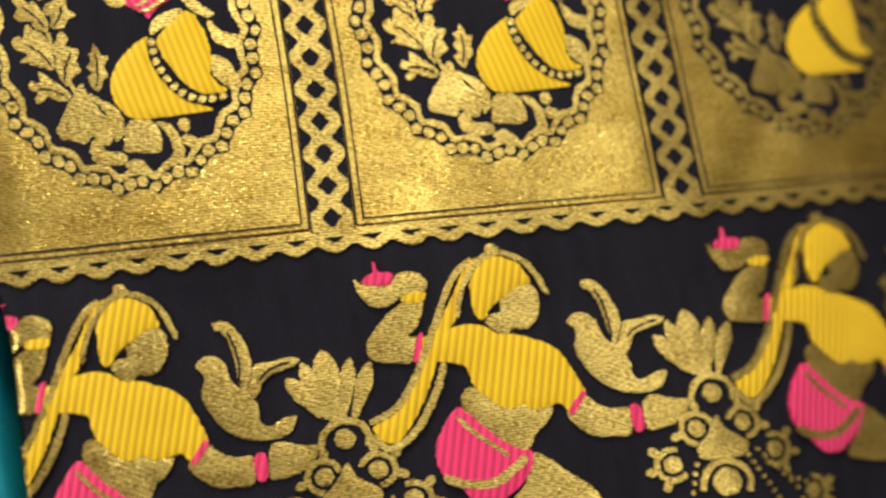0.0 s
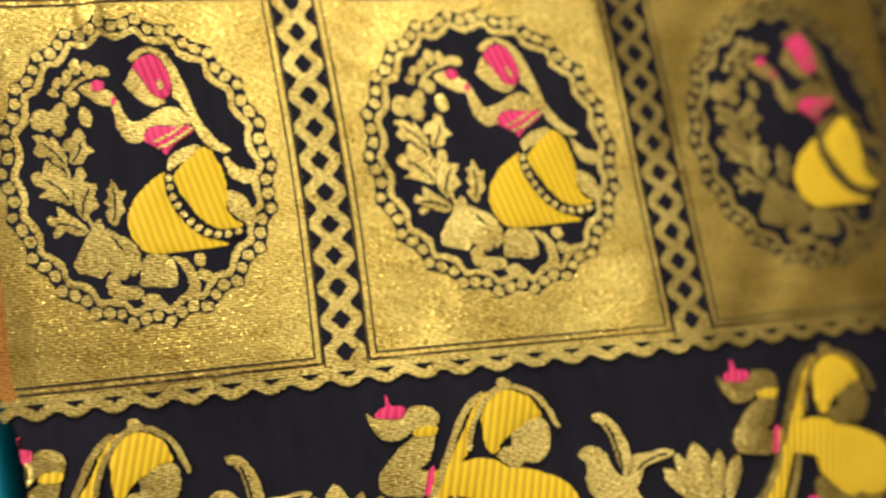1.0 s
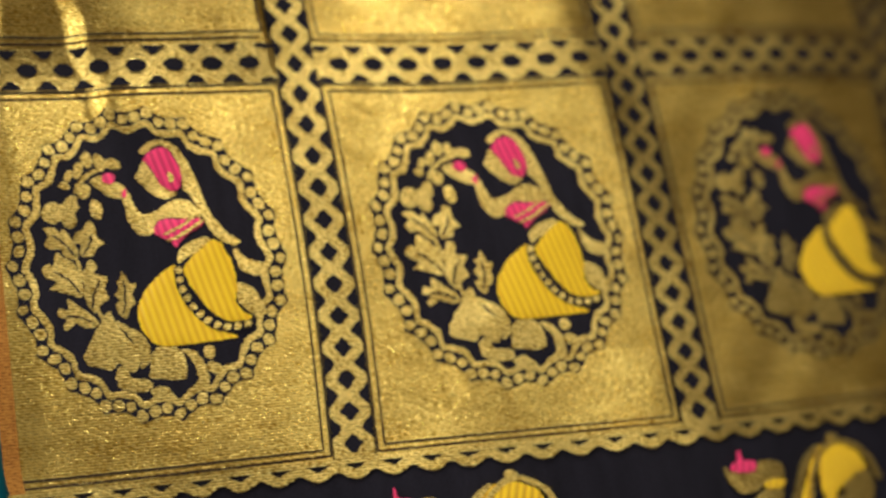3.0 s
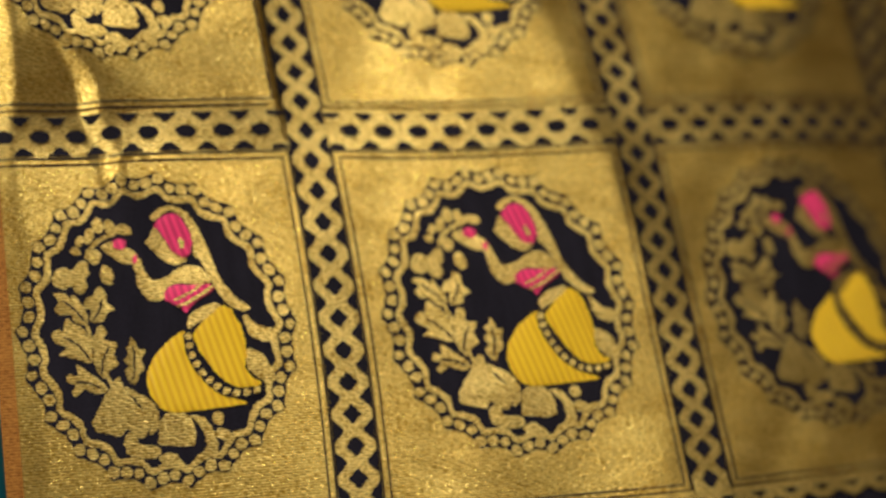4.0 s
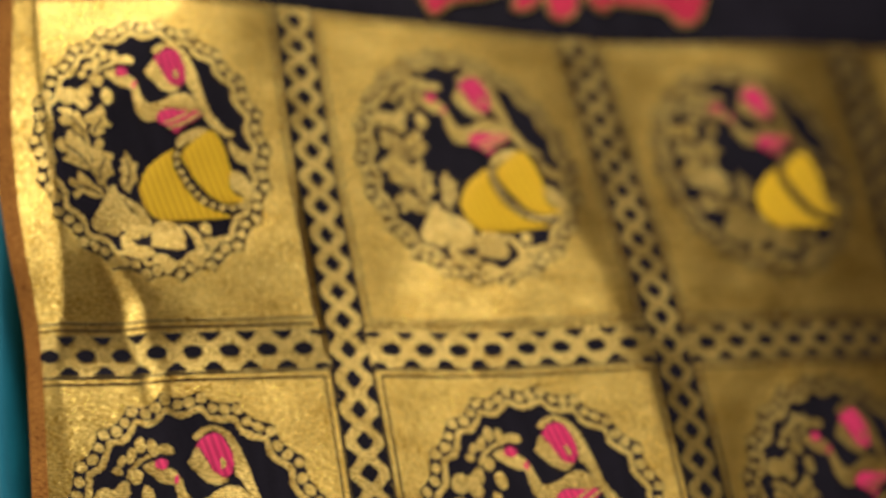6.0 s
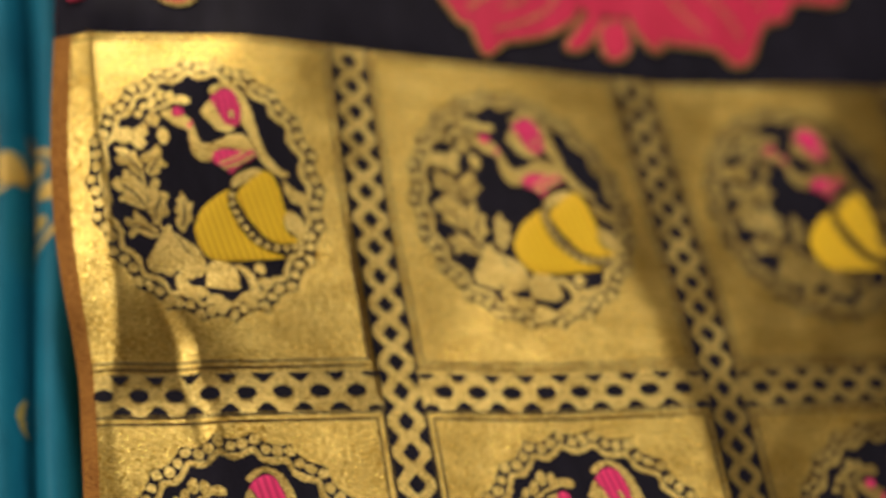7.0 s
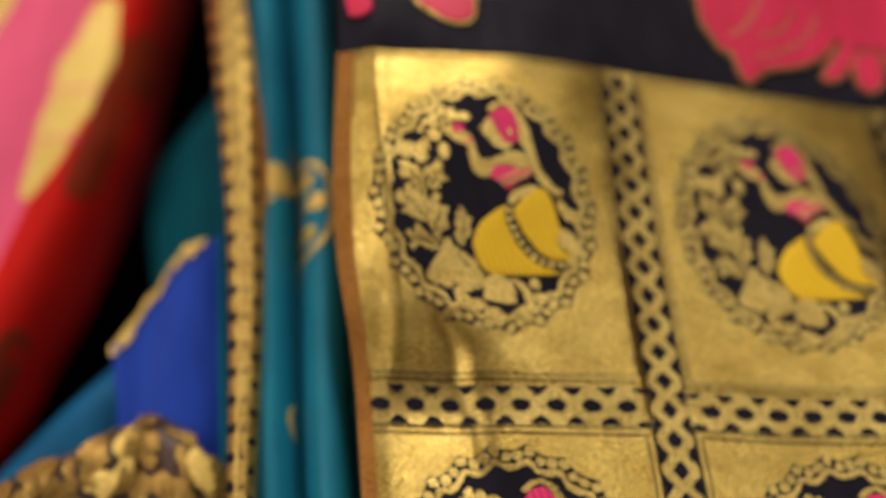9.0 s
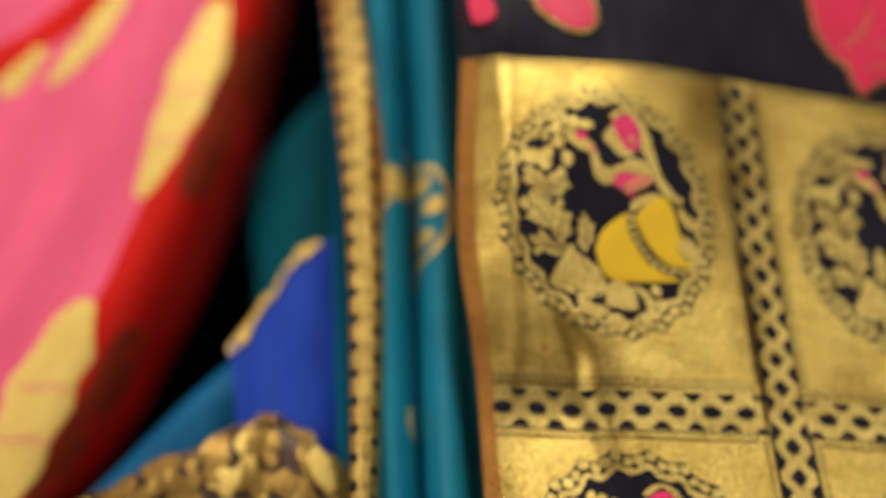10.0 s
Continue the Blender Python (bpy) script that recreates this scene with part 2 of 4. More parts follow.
def filled(p, step):
    """Triangles that fill an outline: points, faces and which of the points are rim."""
    lo, hi = p.min(0), p.max(0)
    gx, gy = np.meshgrid(np.arange(lo[0] + step * 0.5, hi[0], step), np.arange(lo[1] + step * 0.5, hi[1], step))
    q = np.stack([gx.ravel(), gy.ravel()], 1)
    if len(q):
        q = q[inside(q, p)]
    if len(q):
        q = q[np.min(np.linalg.norm(q[:, None] - p[None], axis=2), axis=1) > step * 0.45]
    pts = np.vstack([p, q]) if len(q) else p
    n = len(p)
    vs, es, fs, ov, oe, of = delaunay_2d_cdt([Vector(a * 1000) for a in pts], [(i, (i + 1) % n) for i in range(n)], [list(range(n))], 1, 1e-5)
    vs = np.array([tuple(a) for a in vs]) / 1000
    rim = np.array([any(k < n for k in o) for o in ov])
    return vs, [tuple(f) for f in fs], rim, n


def mesh_object(name, verts, faces, uvs, mat, parent, label="", smooth=True):
    me = bpy.data.meshes.new(name)
    me.from_pydata([tuple(a) for a in verts], [], faces)
    layer = me.uv_layers.new(name="UVMap")
    idx = np.empty(len(me.loops), np.int32)
    me.loops.foreach_get("vertex_index", idx)
    layer.data.foreach_set("uv", np.asarray(uvs, np.float32)[idx].ravel())
    me.polygons.foreach_set("use_smooth", [smooth] * len(me.polygons))
    me.materials.append(mat)
    ob = new(name, me)
    if parent:
        ob.parent = parent
    if label:
        tagged(ob, label)
    return ob


def patch(name, shape, outlines, mat, parent, base=0.0, height=0.0004, step=0.003, puff=0.5, label="", stagger=0.0, ragged=True):
    """One or more outlines (metres on the cloth) woven proud of it, as one mesh with a rim."""
    V, F, U = [], [], []
    for j, o in enumerate(outlines):
        base = base + stagger * (j > 0)
        edge = divided(np.asarray(o, float), min(step, 0.0007) if ragged else step)
        edge = woven_edge(edge) if ragged else edge
        vs, fs, rim, n = filled(edge, step)
        h = base + height * np.where(rim, 1 - puff, 1.0)
        top = laid(shape, vs[:, 0], vs[:, 1], h)
        k = sum(len(a) for a in V)
        V.append(top)
        U.append(vs)
        flip = []
        for f in fs:
            a, b, c = (vs[i] for i in f[:3])
            f = f if (b[0] - a[0]) * (c[1] - a[1]) - (b[1] - a[1]) * (c[0] - a[0]) > 0 else f[::-1]
            flip.append(tuple(k + i for i in f))
        F += flip
        # the rim down to the ground cloth
        up = laid(shape, edge[:, 0], edge[:, 1], np.full(len(edge), base + height * (1 - puff)))
        low = laid(shape, edge[:, 0], edge[:, 1], np.full(len(edge), base - 0.0009))
        k = sum(len(a) for a in V)
        m = len(edge)
        V += [up, low]
        U += [edge, edge]
        F += [(k + i, k + m + i, k + m + (i + 1) % m, k + (i + 1) % m) for i in range(m)]
    return mesh_object(name, np.vstack(V), F, np.vstack(U), mat, parent, label)


def grid_sheet(name, shape, us, vs, mat, parent, base=0.0, label=""):
    uu, vv = np.meshgrid(us, vs)
    u, v = uu.ravel(), vv.ravel()
    n, m = len(us), len(vs)
    faces = [(j * n + i, j * n + i + 1, (j + 1) * n + i + 1, (j + 1) * n + i) for j in range(m - 1) for i in range(n - 1)]
    return mesh_object(name, laid(shape, u, v, np.full(len(u), base)), faces, np.stack([u, v], 1), mat, parent, label)


def mm(points, u0=0.0, v0=0.0):
    return np.array(points, float) / 1000 + (u0, v0)


def oval(cx, cy, w, h, turn=0.0, n=12):
    a = np.arange(n) * 2 * np.pi / n
    x, y = w / 2 * np.cos(a), h / 2 * np.sin(a)
    c, s = np.cos(radians(turn)), np.sin(radians(turn))
    return np.stack([cx + c * x - s * y, cy + s * x + c * y], 1)


def ribbon(line, width, ends=0.6):
    """A band of even width along a line."""
    p = np.asarray(line, float)
    d = np.gradient(p, axis=0)
    n = np.stack([-d[:, 1], d[:, 0]], 1) / np.maximum(np.linalg.norm(d, axis=1), 1e-12)[:, None]
    w = np.full(len(p), width / 2)
    w[0] *= ends
    w[-1] *= ends
    return np.vstack([p - n * w[:, None], (p + n * w[:, None])[::-1]])


def petal_line(tip, foot, width):
    """A petal: narrow at the foot, widest past the middle, blunt at the tip."""
    tip, foot = np.array(tip, float), np.array(foot, float)
    d = tip - foot
    n = np.array([-d[1], d[0]]) / np.linalg.norm(d)
    k = np.linspace(0, 1, 12)
    w = width / 2 * np.interp(k, [0, 0.2, 0.45, 0.7, 0.88, 1.0], [0.30, 0.55, 0.85, 1.0, 0.72, 0.12])
    out = foot + d * k[:, None]
    return np.vstack([out + n * w[:, None], (out - n * w[:, None])[::-1]])


# drawings, in millimetres from the upper crossing left of a panel
PINK_CAP = [(46.4, -25.6), (49.3, -23), (52.2, -22.9), (53.9, -25.2), (54.9, -28.2), (54.7, -31.9), (53.7, -33.8), (51.9, -34), (50, -32.7), (48.7, -30.1), (47.3, -27.1)]
FRONT_PATCH = [(46.2, -26), (44.2, -29.1), (43.6, -30.3), (45.8, -32.9), (47.6, -34.9), (50.2, -36.1), (52.4, -35.5), (53, -34.3), (50.6, -33.3), (49.1, -31.2), (47.8, -28.6)]
VEIL = [(45.8, -23.3), (48.2, -21.2), (51.6, -20.6), (54.4, -22.2), (56.2, -24.6), (57.7, -28.4), (59, -33.7), (59.8, -37.4), (61.1, -41.2), (64.2, -45.8), (67.1, -47.9), (65.1, -48.9), (61.9, -47.1), (59.5, -44), (58, -40.2), (56.5, -35.7), (54.9, -33.4), (55.2, -29.7), (54.5, -26), (52.9, -23.1), (50.2, -22), (47, -24.3)]
SCARF_END = [(65, -49.5), (68.1, -52.4), (71.5, -53.6), (72.3, -54.7), (70.3, -57), (67.5, -56.3), (65.7, -54.3)]
ARM_PATCH = [(32.1, -30.7), (33.7, -29.6), (35.8, -29.4), (39, -31.1), (40.9, -32.6), (42.4, -37.1), (44.1, -39.7), (47.7, -38.9), (50.8, -36.9), (53.7, -36.3), (56.3, -37.2), (57.7, -39.5), (57.9, -41), (56.3, -42), (52.9, -41.2), (49.5, -40.9), (46.9, -42.2), (46.2, -44.6), (43.3, -45.1), (41.5, -43.6), (40.2, -40.6), (39.9, -36.9), (39.5, -35.5), (37.1, -35), (34.6, -33.3)]
PINK_BAND = [(46.9, -42.5), (49.4, -41.2), (52.9, -41.5), (57.1, -41.4), (58.6, -42.5), (56.7, -44.3), (53.6, -46.1), (51.2, -48.6), (50, -47), (47.4, -45.7), (46.2, -44.3)]
WAIST_PATCH = [(51.8, -49.3), (54.8, -47.4), (58.4, -46.4), (59.7, -47.4), (58, -49.8), (54.3, -51), (51.3, -52.7), (51, -51.5)]
STRIPE = [(49.3, -47), (53.8, -45.1), (58.4, -42)]
LOBE_BACK = [(49.8, -53.1), (46.9, -54.8), (43, -58.1), (40.4, -62.3), (39.7, -65.1), (40.3, -68.7), (42, -71.7), (44.5, -73.4), (50, -73.6), (55.6, -73.2), (60.5, -72.9), (63.4, -72.4), (58.7, -70.3), (55.6, -67.8), (53.2, -64.7), (51.5, -61.7), (50.3, -58), (50, -55)]
LOBE_FRONT = [(51.7, -54.4), (55, -51), (59.7, -47.4), (61.7, -47.8), (63.4, -50.9), (64.3, -54.6), (64.6, -59.1), (63.9, -62.7), (64.9, -65.7), (67.5, -67.4), (65.3, -68.4), (61.8, -68.4), (58.5, -66.6), (56.1, -63.5), (53.8, -59.7), (52.4, -56.7)]
CHAIN = [(50.7, -53.6), (50.7, -57.3), (51.8, -61), (53.8, -64.8), (56.3, -67.6), (58.9, -69.3), (62.3, -69.9), (66.1, -69.3)]
TAIL = [(64.4, -59), (66.5, -58.9), (69, -60.9), (70.2, -64.6), (71, -66.9), (68.9, -67.2), (66.3, -65.8), (64.5, -63.5)]
HEART_A = [(34.5, -63), (35.8, -66.9), (38.4, -70.6), (40.6, -73.5), (39.8, -77.8), (37.6, -78.2), (35.3, -75.9), (33.5, -77.5), (30.6, -76.6), (28.2, -76), (27.1, -73.7), (28.7, -70.7), (31.2, -66.5), (32.7, -64)]
HEART_B = [(35.7, -65.3), (37.9, -66.9), (41.1, -68.8), (42.8, -71.8), (42.7, -75.8), (40.8, -77.7), (40.5, -75.2), (39.5, -71.6), (38, -69), (36, -67.1)]
MOUND = [(42.7, -78), (43.1, -74.5), (45.4, -72.5), (48.4, -72.7), (50.6, -74.7), (51.5, -77.9), (50.9, -80.8), (48.4, -81.2), (45.5, -80.7), (42.5, -80.2)]
WAVE_A = [(34.8, -77.2), (36.9, -76.9), (37.9, -79.8), (41.6, -80.4), (43, -82), (41.2, -83.5), (38, -83.2), (34.9, -81.8), (34.3, -79.3)]
WAVE_B = [(42.4, -83.1), (45.7, -82.5), (48.4, -85.6), (46.2, -86.8), (43.1, -85.1)]
STEM = [(25.1, -47.6), (26.3, -52.6), (27.4, -57), (28.9, -61.4), (30.5, -65.1), (33.4, -68.6)]
SPRIG = [(29.3, -32.6), (31.2, -29.5), (34.4, -27.4), (38.1, -26)]
LEAVES = [[(20.6, -37.4), (21.7, -35.2), (23.9, -34.6), (25.1, -35.3), (26.4, -35), (28.1, -33.2), (30, -33.8), (29.4, -35.6), (30.1, -36.2), (28.6, -37.8), (29.3, -39.6), (27.7, -41.5), (26.1, -40.8), (25, -39.4), (23.2, -40.2), (21.2, -39.2)], [(20.5, -41.4), (23.1, -41.1), (24.7, -42.3), (25.6, -41.7), (26.9, -43.6), (28.1, -45.9), (28.2, -48.5), (26.8, -49.4), (25, -48.2), (23.8, -46.5), (21.6, -46.5), (20.5, -44.7), (21.8, -43.4)], [(28.5, -42.7), (30.3, -41.9), (31.8, -39.8), (33.3, -41.2), (33.4, -43.9), (35.1, -45.8), (33.1, -46.6), (32.3, -48.5), (29.8, -49.1), (28.7, -47.7), (29.5, -45.9), (27.8, -44.9)], [(19.2, -51.7), (21.1, -50.1), (21.8, -51), (23.2, -47.4), (24.8, -48.8), (26.7, -50.2), (28.1, -53), (28.5, -56.6), (27.8, -59), (25.4, -58.3), (23, -57.3), (20.8, -56.6), (22.4, -54.9), (20, -53.6)], [(31, -49.6), (32.5, -51), (31.9, -53.2), (34.7, -54.3), (33.6, -56.9), (34.5, -59.6), (32.5, -61.1), (30.7, -63.1), (29.3, -61.1), (28.4, -57.9), (29.6, -54.9), (28, -53.9), (29.4, -52.2)], [(22.5, -61.5), (24.6, -62.1), (24.5, -59.3), (26.8, -60.9), (28.3, -62.3), (30.6, -64.3), (31.2, -66.1), (29.5, -66.8), (27, -66.2), (25.6, -65.4), (24, -67.1), (22.7, -65.9), (23.9, -64.4), (22, -63.3)], [(38.2, -53.1), (39.3, -55), (40, -56.4), (41.3, -56.5), (40.2, -58.9), (40.8, -61), (39.2, -62.7), (38.1, -65), (36.6, -63.8), (35.8, -61.5), (37, -60.3), (35.9, -58.8), (37.1, -57.1), (36.4, -55.5), (37.7, -54.9)]]
VEINS = [[(22.5, -43), (25.5, -45.5), (27.6, -48.6)], [(22, -52.2), (25.2, -54.4), (28, -58.2)], [(32.3, -43.2), (31.2, -46), (29.6, -48.4)], [(32.6, -55), (31, -58.5), (30.4, -62)], [(24, -63.6), (27.3, -64), (30.4, -65.8)], [(38.4, -55.5), (38.5, -59.5), (37.6, -64)]]
HOOK = [(50.4, -73.9), (53, -74), (55.3, -76.5), (56.6, -81), (55.9, -83.7), (53.2, -84.9), (51.6, -84.3), (53.7, -81.9), (53.6, -78.5), (52.2, -75.9)]
OVALS = [(30.9, -26.7, 2.4, 4.6, -20), (33.4, -24.1, 2.7, 4.4, 5), (36.3, -24.7, 2.7, 4.2, 12), (28.4, -28.0, 2.0, 3.2, -25), (27.1, -30.5, 2.7, 2.1, -20), (39.7, -25.5, 4.5, 2.9, -10), (31.7, -32.3, 3.1, 4.0, -20), (34.1, -37.0, 3.2, 5.3, 5), (57.2, -74.8, 2.9, 3.6, 15), (58.1, -78.9, 4.2, 2.9, -25), (29.1, -35.1, 1.6, 2.3, 0)]

# drawings, in millimetres from the foot of a lattice bar
CROWN = [(31, -19.1), (31.4, -14.8), (34.1, -11.3), (37.1, -9.7), (40.6, -10.2), (43.9, -12.3), (45.5, -15.4), (45.8, -17.7), (42.9, -18.1), (39.8, -20), (37.5, -21.2), (35, -23.2), (33.7, -25.2), (32.2, -25.8), (31.1, -23.5)]
CHEEK = [(37.5, -21.2), (40.7, -18.6), (44.4, -17.5), (47, -19.2), (47.3, -23.7), (45.7, -27.2), (43.2, -29.1), (39.8, -28.8), (37.3, -30.7), (35.5, -29.1), (33.5, -26.7), (34.8, -24.6), (37.7, -24.2)]
ARC = [(26.8, -24.5), (28.2, -18.8), (31.4, -13.3), (34.4, -10.2), (38, -8.7), (42.1, -9.6), (46, -12.5), (48.2, -16.4), (49.7, -21)]
BRAID = [(26.6, -18.7), (29.6, -13.1), (32.9, -9.7), (34.2, -10.6), (31.5, -14), (28.7, -18.9), (26.3, -24.5), (23.5, -29.3), (19.4, -36.8), (16.2, -43.7), (12.4, -49.7), (8.2, -54.3), (5.3, -54.6), (3.5, -53), (2.6, -50), (6.3, -48.3), (10.5, -44.5), (14.4, -37.7), (17.1, -32.2), (21, -26.8), (23.8, -22.8)]
BRAID_L = [(32.2, -9.7), (28.2, -13), (25.4, -17.1), (21.8, -24), (19.2, -29.5), (15.7, -36.4), (12.2, -41.8), (7.7, -46.7), (1.8, -48.9)]
BRAID_R = [(21.7, -35.6), (19.3, -41.9), (14.9, -49.3), (9.5, -54.7), (5.1, -56), (2.2, -52.1)]
TORSO = [(17.1, -29.3), (20.8, -28.3), (25.2, -27), (29.5, -26.6), (33.5, -27.9), (36, -29.9), (39.5, -30.2), (44.2, -32.2), (48.7, -34.8), (51.5, -39.5), (53.5, -44.9), (54.1, -47.9), (51.1, -50.5), (49.4, -51.7), (47.7, -49.4), (44.8, -49.8), (40.5, -50), (38.7, -48.4), (35.7, -49.5), (32.4, -47.7), (29.4, -44.5), (27.7, -42.1), (27, -37.7), (25.8, -36.8), (22.4, -35.7), (18.3, -35.2), (16.2, -35)]
RAISED = [(3.3, -12.1), (4.9, -13.5), (6.9, -13.7), (11.8, -13.9), (14.3, -11.5), (18.4, -12), (20.6, -14), (20.1, -16.5), (18.3, -17.8), (14.4, -17.4), (11.7, -19.3), (8.1, -19.9), (5.5, -18.6), (3.8, -15.5)]
FORE = [(14, -19.5), (18.7, -19.3), (18.1, -22.9), (16.2, -26.3), (14.1, -28), (16.5, -29), (14.9, -34.6), (8.6, -34.2), (4.6, -33), (4, -29.6), (5.6, -26.6), (9.8, -22)]
WRIST = [(14.8, -17.2), (19.8, -17.2), (18.7, -19.6), (14.1, -19.1)]
FLAME = [(5.5, -13.5), (6.3, -11.4), (7.8, -10.9), (8.4, -8.3), (8.9, -8.3), (9.2, -10.7), (11.5, -11), (12.8, -12.1), (11.5, -14.2)]
CUFF_A = [(16.3, -28.5), (17.8, -27.9), (15.9, -34.3), (14.5, -34.1)]
CUFF_B = [(54.1, -47.9), (53, -47.3), (49.4, -51.7), (50.5, -52.4)]
CUFF_C = [(64.1, -53.1), (66.7, -52.6), (66.6, -58.7), (64.2, -58.9)]
ARM = [(53.9, -48.3), (56.2, -50.6), (59.7, -52.5), (63.9, -53.1), (63.3, -59.5), (58.4, -59.5), (54.3, -58.8), (50.6, -55.8), (48.9, -52.1)]
FIST = [(67.4, -53.6), (68.7, -50.7), (71.7, -50.6), (75.3, -52.1), (78.7, -52.6), (78.8, -54.6), (76.1, -57.8), (72.9, -58.8), (69, -59.3), (67.2, -58.6)]
MIDRIFF = [(25, -44), (27.6, -42.8), (30.6, -46), (34.4, -48.6), (38.7, -48.4), (42, -49.8), (45.5, -50.1), (44.2, -53.4), (41, -55.9), (38.2, -59.9), (36, -60.4), (31.5, -57.7), (27.9, -53.7), (24.6, -48.3)]
HIP = [(23, -47.6), (25.7, -49.8), (30.5, -55.4), (35.4, -59.6), (38.7, -60.7), (38.2, -64.3), (35.4, -68.3), (32.2, -70.8), (29.1, -72.6), (23.6, -71.9), (19, -65.6), (17.6, -65.4), (16.1, -61.7), (16.5, -56.7), (19.1, -52)]
SASH_A = [(22.6, -49.9), (25.7, -54.2), (30, -58.3), (33, -61.2)]
SASH_B = [(17, -64.7), (21.5, -67.1), (28.5, -67.5), (33.9, -64.5), (37.2, -61.7)]
LEG = [(38.6, -61.4), (42.6, -63.3), (46.8, -67.5), (50.5, -70.8), (52.8, -74.2), (53.5, -78.4), (42.4, -77.1), (31.6, -74.3), (36.1, -68.4)]
PLUME = [(58.5, -18.5), (61, -18.3), (63.1, -20), (65.3, -23.9), (66.4, -28.1), (66.2, -31.6), (64.5, -35.3), (63.1, -35.1), (62.8, -31.7), (62.3, -26.6), (60.8, -21.8), (58.7, -20)]
SCROLL = [(53.3, -28.6), (55.6, -26.6), (58.4, -27.1), (60.4, -29.4), (61.1, -33.1), (63, -35.5), (65.1, -35.4), (65.5, -37.6), (66.7, -41.3), (66.5, -44.4), (68.6, -46.2), (72.4, -44.6), (75.1, -44.5), (74.1, -47.4), (71.5, -49.1), (68, -49.4), (63.3, -48.5), (59.9, -46.5), (57.1, -43.7), (55, -39.9), (53.9, -35.7), (54.8, -33.3), (54.8, -30.8)]
WING = [(66, -32.6), (67.4, -30.2), (70.9, -30.1), (74.4, -29.6), (77.5, -30.2), (76.5, -31.8), (72.3, -32.9), (69.1, -34), (67.7, -36.4), (66.5, -38.5), (65.5, -37.5), (65.2, -35.1)]
PETALS = [((-15.9, -34.9), (-9.0, -45.2), 5.6), ((-12.0, -31.5), (-7.7, -45.9), 5.2), ((-6.9, -29.0), (-6.1, -46.6), 8.2), ((-0.5, -31.8), (-4.5, -46.8), 5.2), ((4.2, -33.6), (-1.8, -47.0), 5.2)]
PLUME_LINE = [(61.5, -20.9), (63, -25.6), (63.5, -30.8), (62.8, -35.3)]
TREFOIL = [(-4.6, -58), (-3, -61.8), (2, -65.6), (1.9, -68.1), (-1.1, -69.7), (-9.2, -69.3), (-11.4, -67.7), (-10.9, -65.2), (-7.9, -62.7)]
BALLS = [(-4.4, -52.0, 2.9), (-10.5, -60.8, 2.6), (2.2, -60.8, 2.6), (9.4, -69.2, 2.7), (-18.3, -69.2, 2.6), (-5.4, -75.6, 4.1), (18.6, -81.8, 2.5)]
CURLS = [[(-10.5, -53.7), (-9, -49.8), (-6.2, -47.8), (-3.4, -47.5), (-0.5, -48.6), (1.1, -51.1), (0.9, -54.7)], [(-12.2, -77.1), (-10.3, -72.4), (-6.3, -70.2), (-2.4, -71), (0.6, -74), (0.2, -78.9)]]

# the large flower above the panels
FLOWER_LEFT_WING = [(32.2, 130.1), (35, 123.9), (38, 119.6), (40.7, 119.1), (43.6, 109.4), (47.6, 111.4), (52, 115), (62.9, 118), (72.3, 122.9), (78.3, 129.5), (81.8, 147.8)]
FLOWER_C1 = [(71.9, 116), (73.5, 114.8), (78.7, 116.9), (85.4, 126.5), (81.9, 128), (75.8, 121.4)]
FLOWER_C2 = [(85, 124.5), (84.1, 115.5), (86.3, 112.7), (90.4, 114.2), (93.3, 118.5), (93, 126.4)]
FLOWER_C3 = [(95.7, 125.7), (100.7, 117.6), (104.4, 118.5), (102, 123.3), (98.1, 127.8)]
FLOWER_RIGHT_WING = [(98.7, 149.9), (95, 131.5), (99.8, 122.1), (110.9, 120.1), (122, 118.7), (126.5, 113.7), (130.3, 113.5), (134, 116.7), (137.7, 123.6), (141.9, 129.2), (148, 130.1), (150.6, 134.3), (155.8, 137.6), (169.3, 137.3)]


# ---- the room that closes the place ----
def slab(name, lo, hi, mat, kind="structure", label="", category=""):
    bm = bmesh.new()
    bmesh.ops.create_cube(bm, size=1)
    for w in bm.verts:
        w.co = Vector([lo[i] + (w.co[i] + 0.5) * (hi[i] - lo[i]) for i in range(3)])
    me = bpy.data.meshes.new(name)
    bm.to_mesh(me)
    bm.free()
    me.materials.append(mat)
    return tagged(new(name, me), label, category, "", kind)


slab("floor", (-2.0, -2.6, -0.1), (2.0, 0.5, 0.0), FLOOR, label="plain tiled shop floor under the sarees", category="floor")
slab("ceiling", (-2.0, -2.6, 2.7), (2.0, 0.5, 2.8), WALL, label="plain pale painted ceiling over the sarees", category="ceiling")
slab("wall_north", (-2.1, 0.5, 0.0), (2.1, 0.6, 2.7), WALL, label="plain pale painted wall behind the sarees", category="wall")
slab("wall_south", (-2.1, -2.7, 0.0), (2.1, -2.6, 2.7), WALL, label="plain pale painted wall facing the sarees", category="wall")
slab("wall_west", (-2.1, -2.6, 0.0), (-2.0, 0.5, 2.7), WALL, label="plain pale painted side wall", category="wall")
slab("wall_east", (2.0, -2.6, 0.0), (2.1, 0.5, 2.7), WALL, label="plain pale painted side wall", category="wall")


def thing(name, label, category, place=(0, 0, 0)):
    ob = tagged(new(name), label, category)
    ob.location = place
    return ob


# ---- the navy saree ----
saree = thing("brocade_saree", "navy silk saree with gold brocade panels and pink-yellow motifs", "saree")
EDGE = -0.0845
GOLD_EDGE = -0.0803
COLUMNS = range(-1, 4)
G, M1 = 0.0002, 0.00036
RING_AT, RING = np.array((0.0450, -0.0510)), (0.0288, 0.0350)

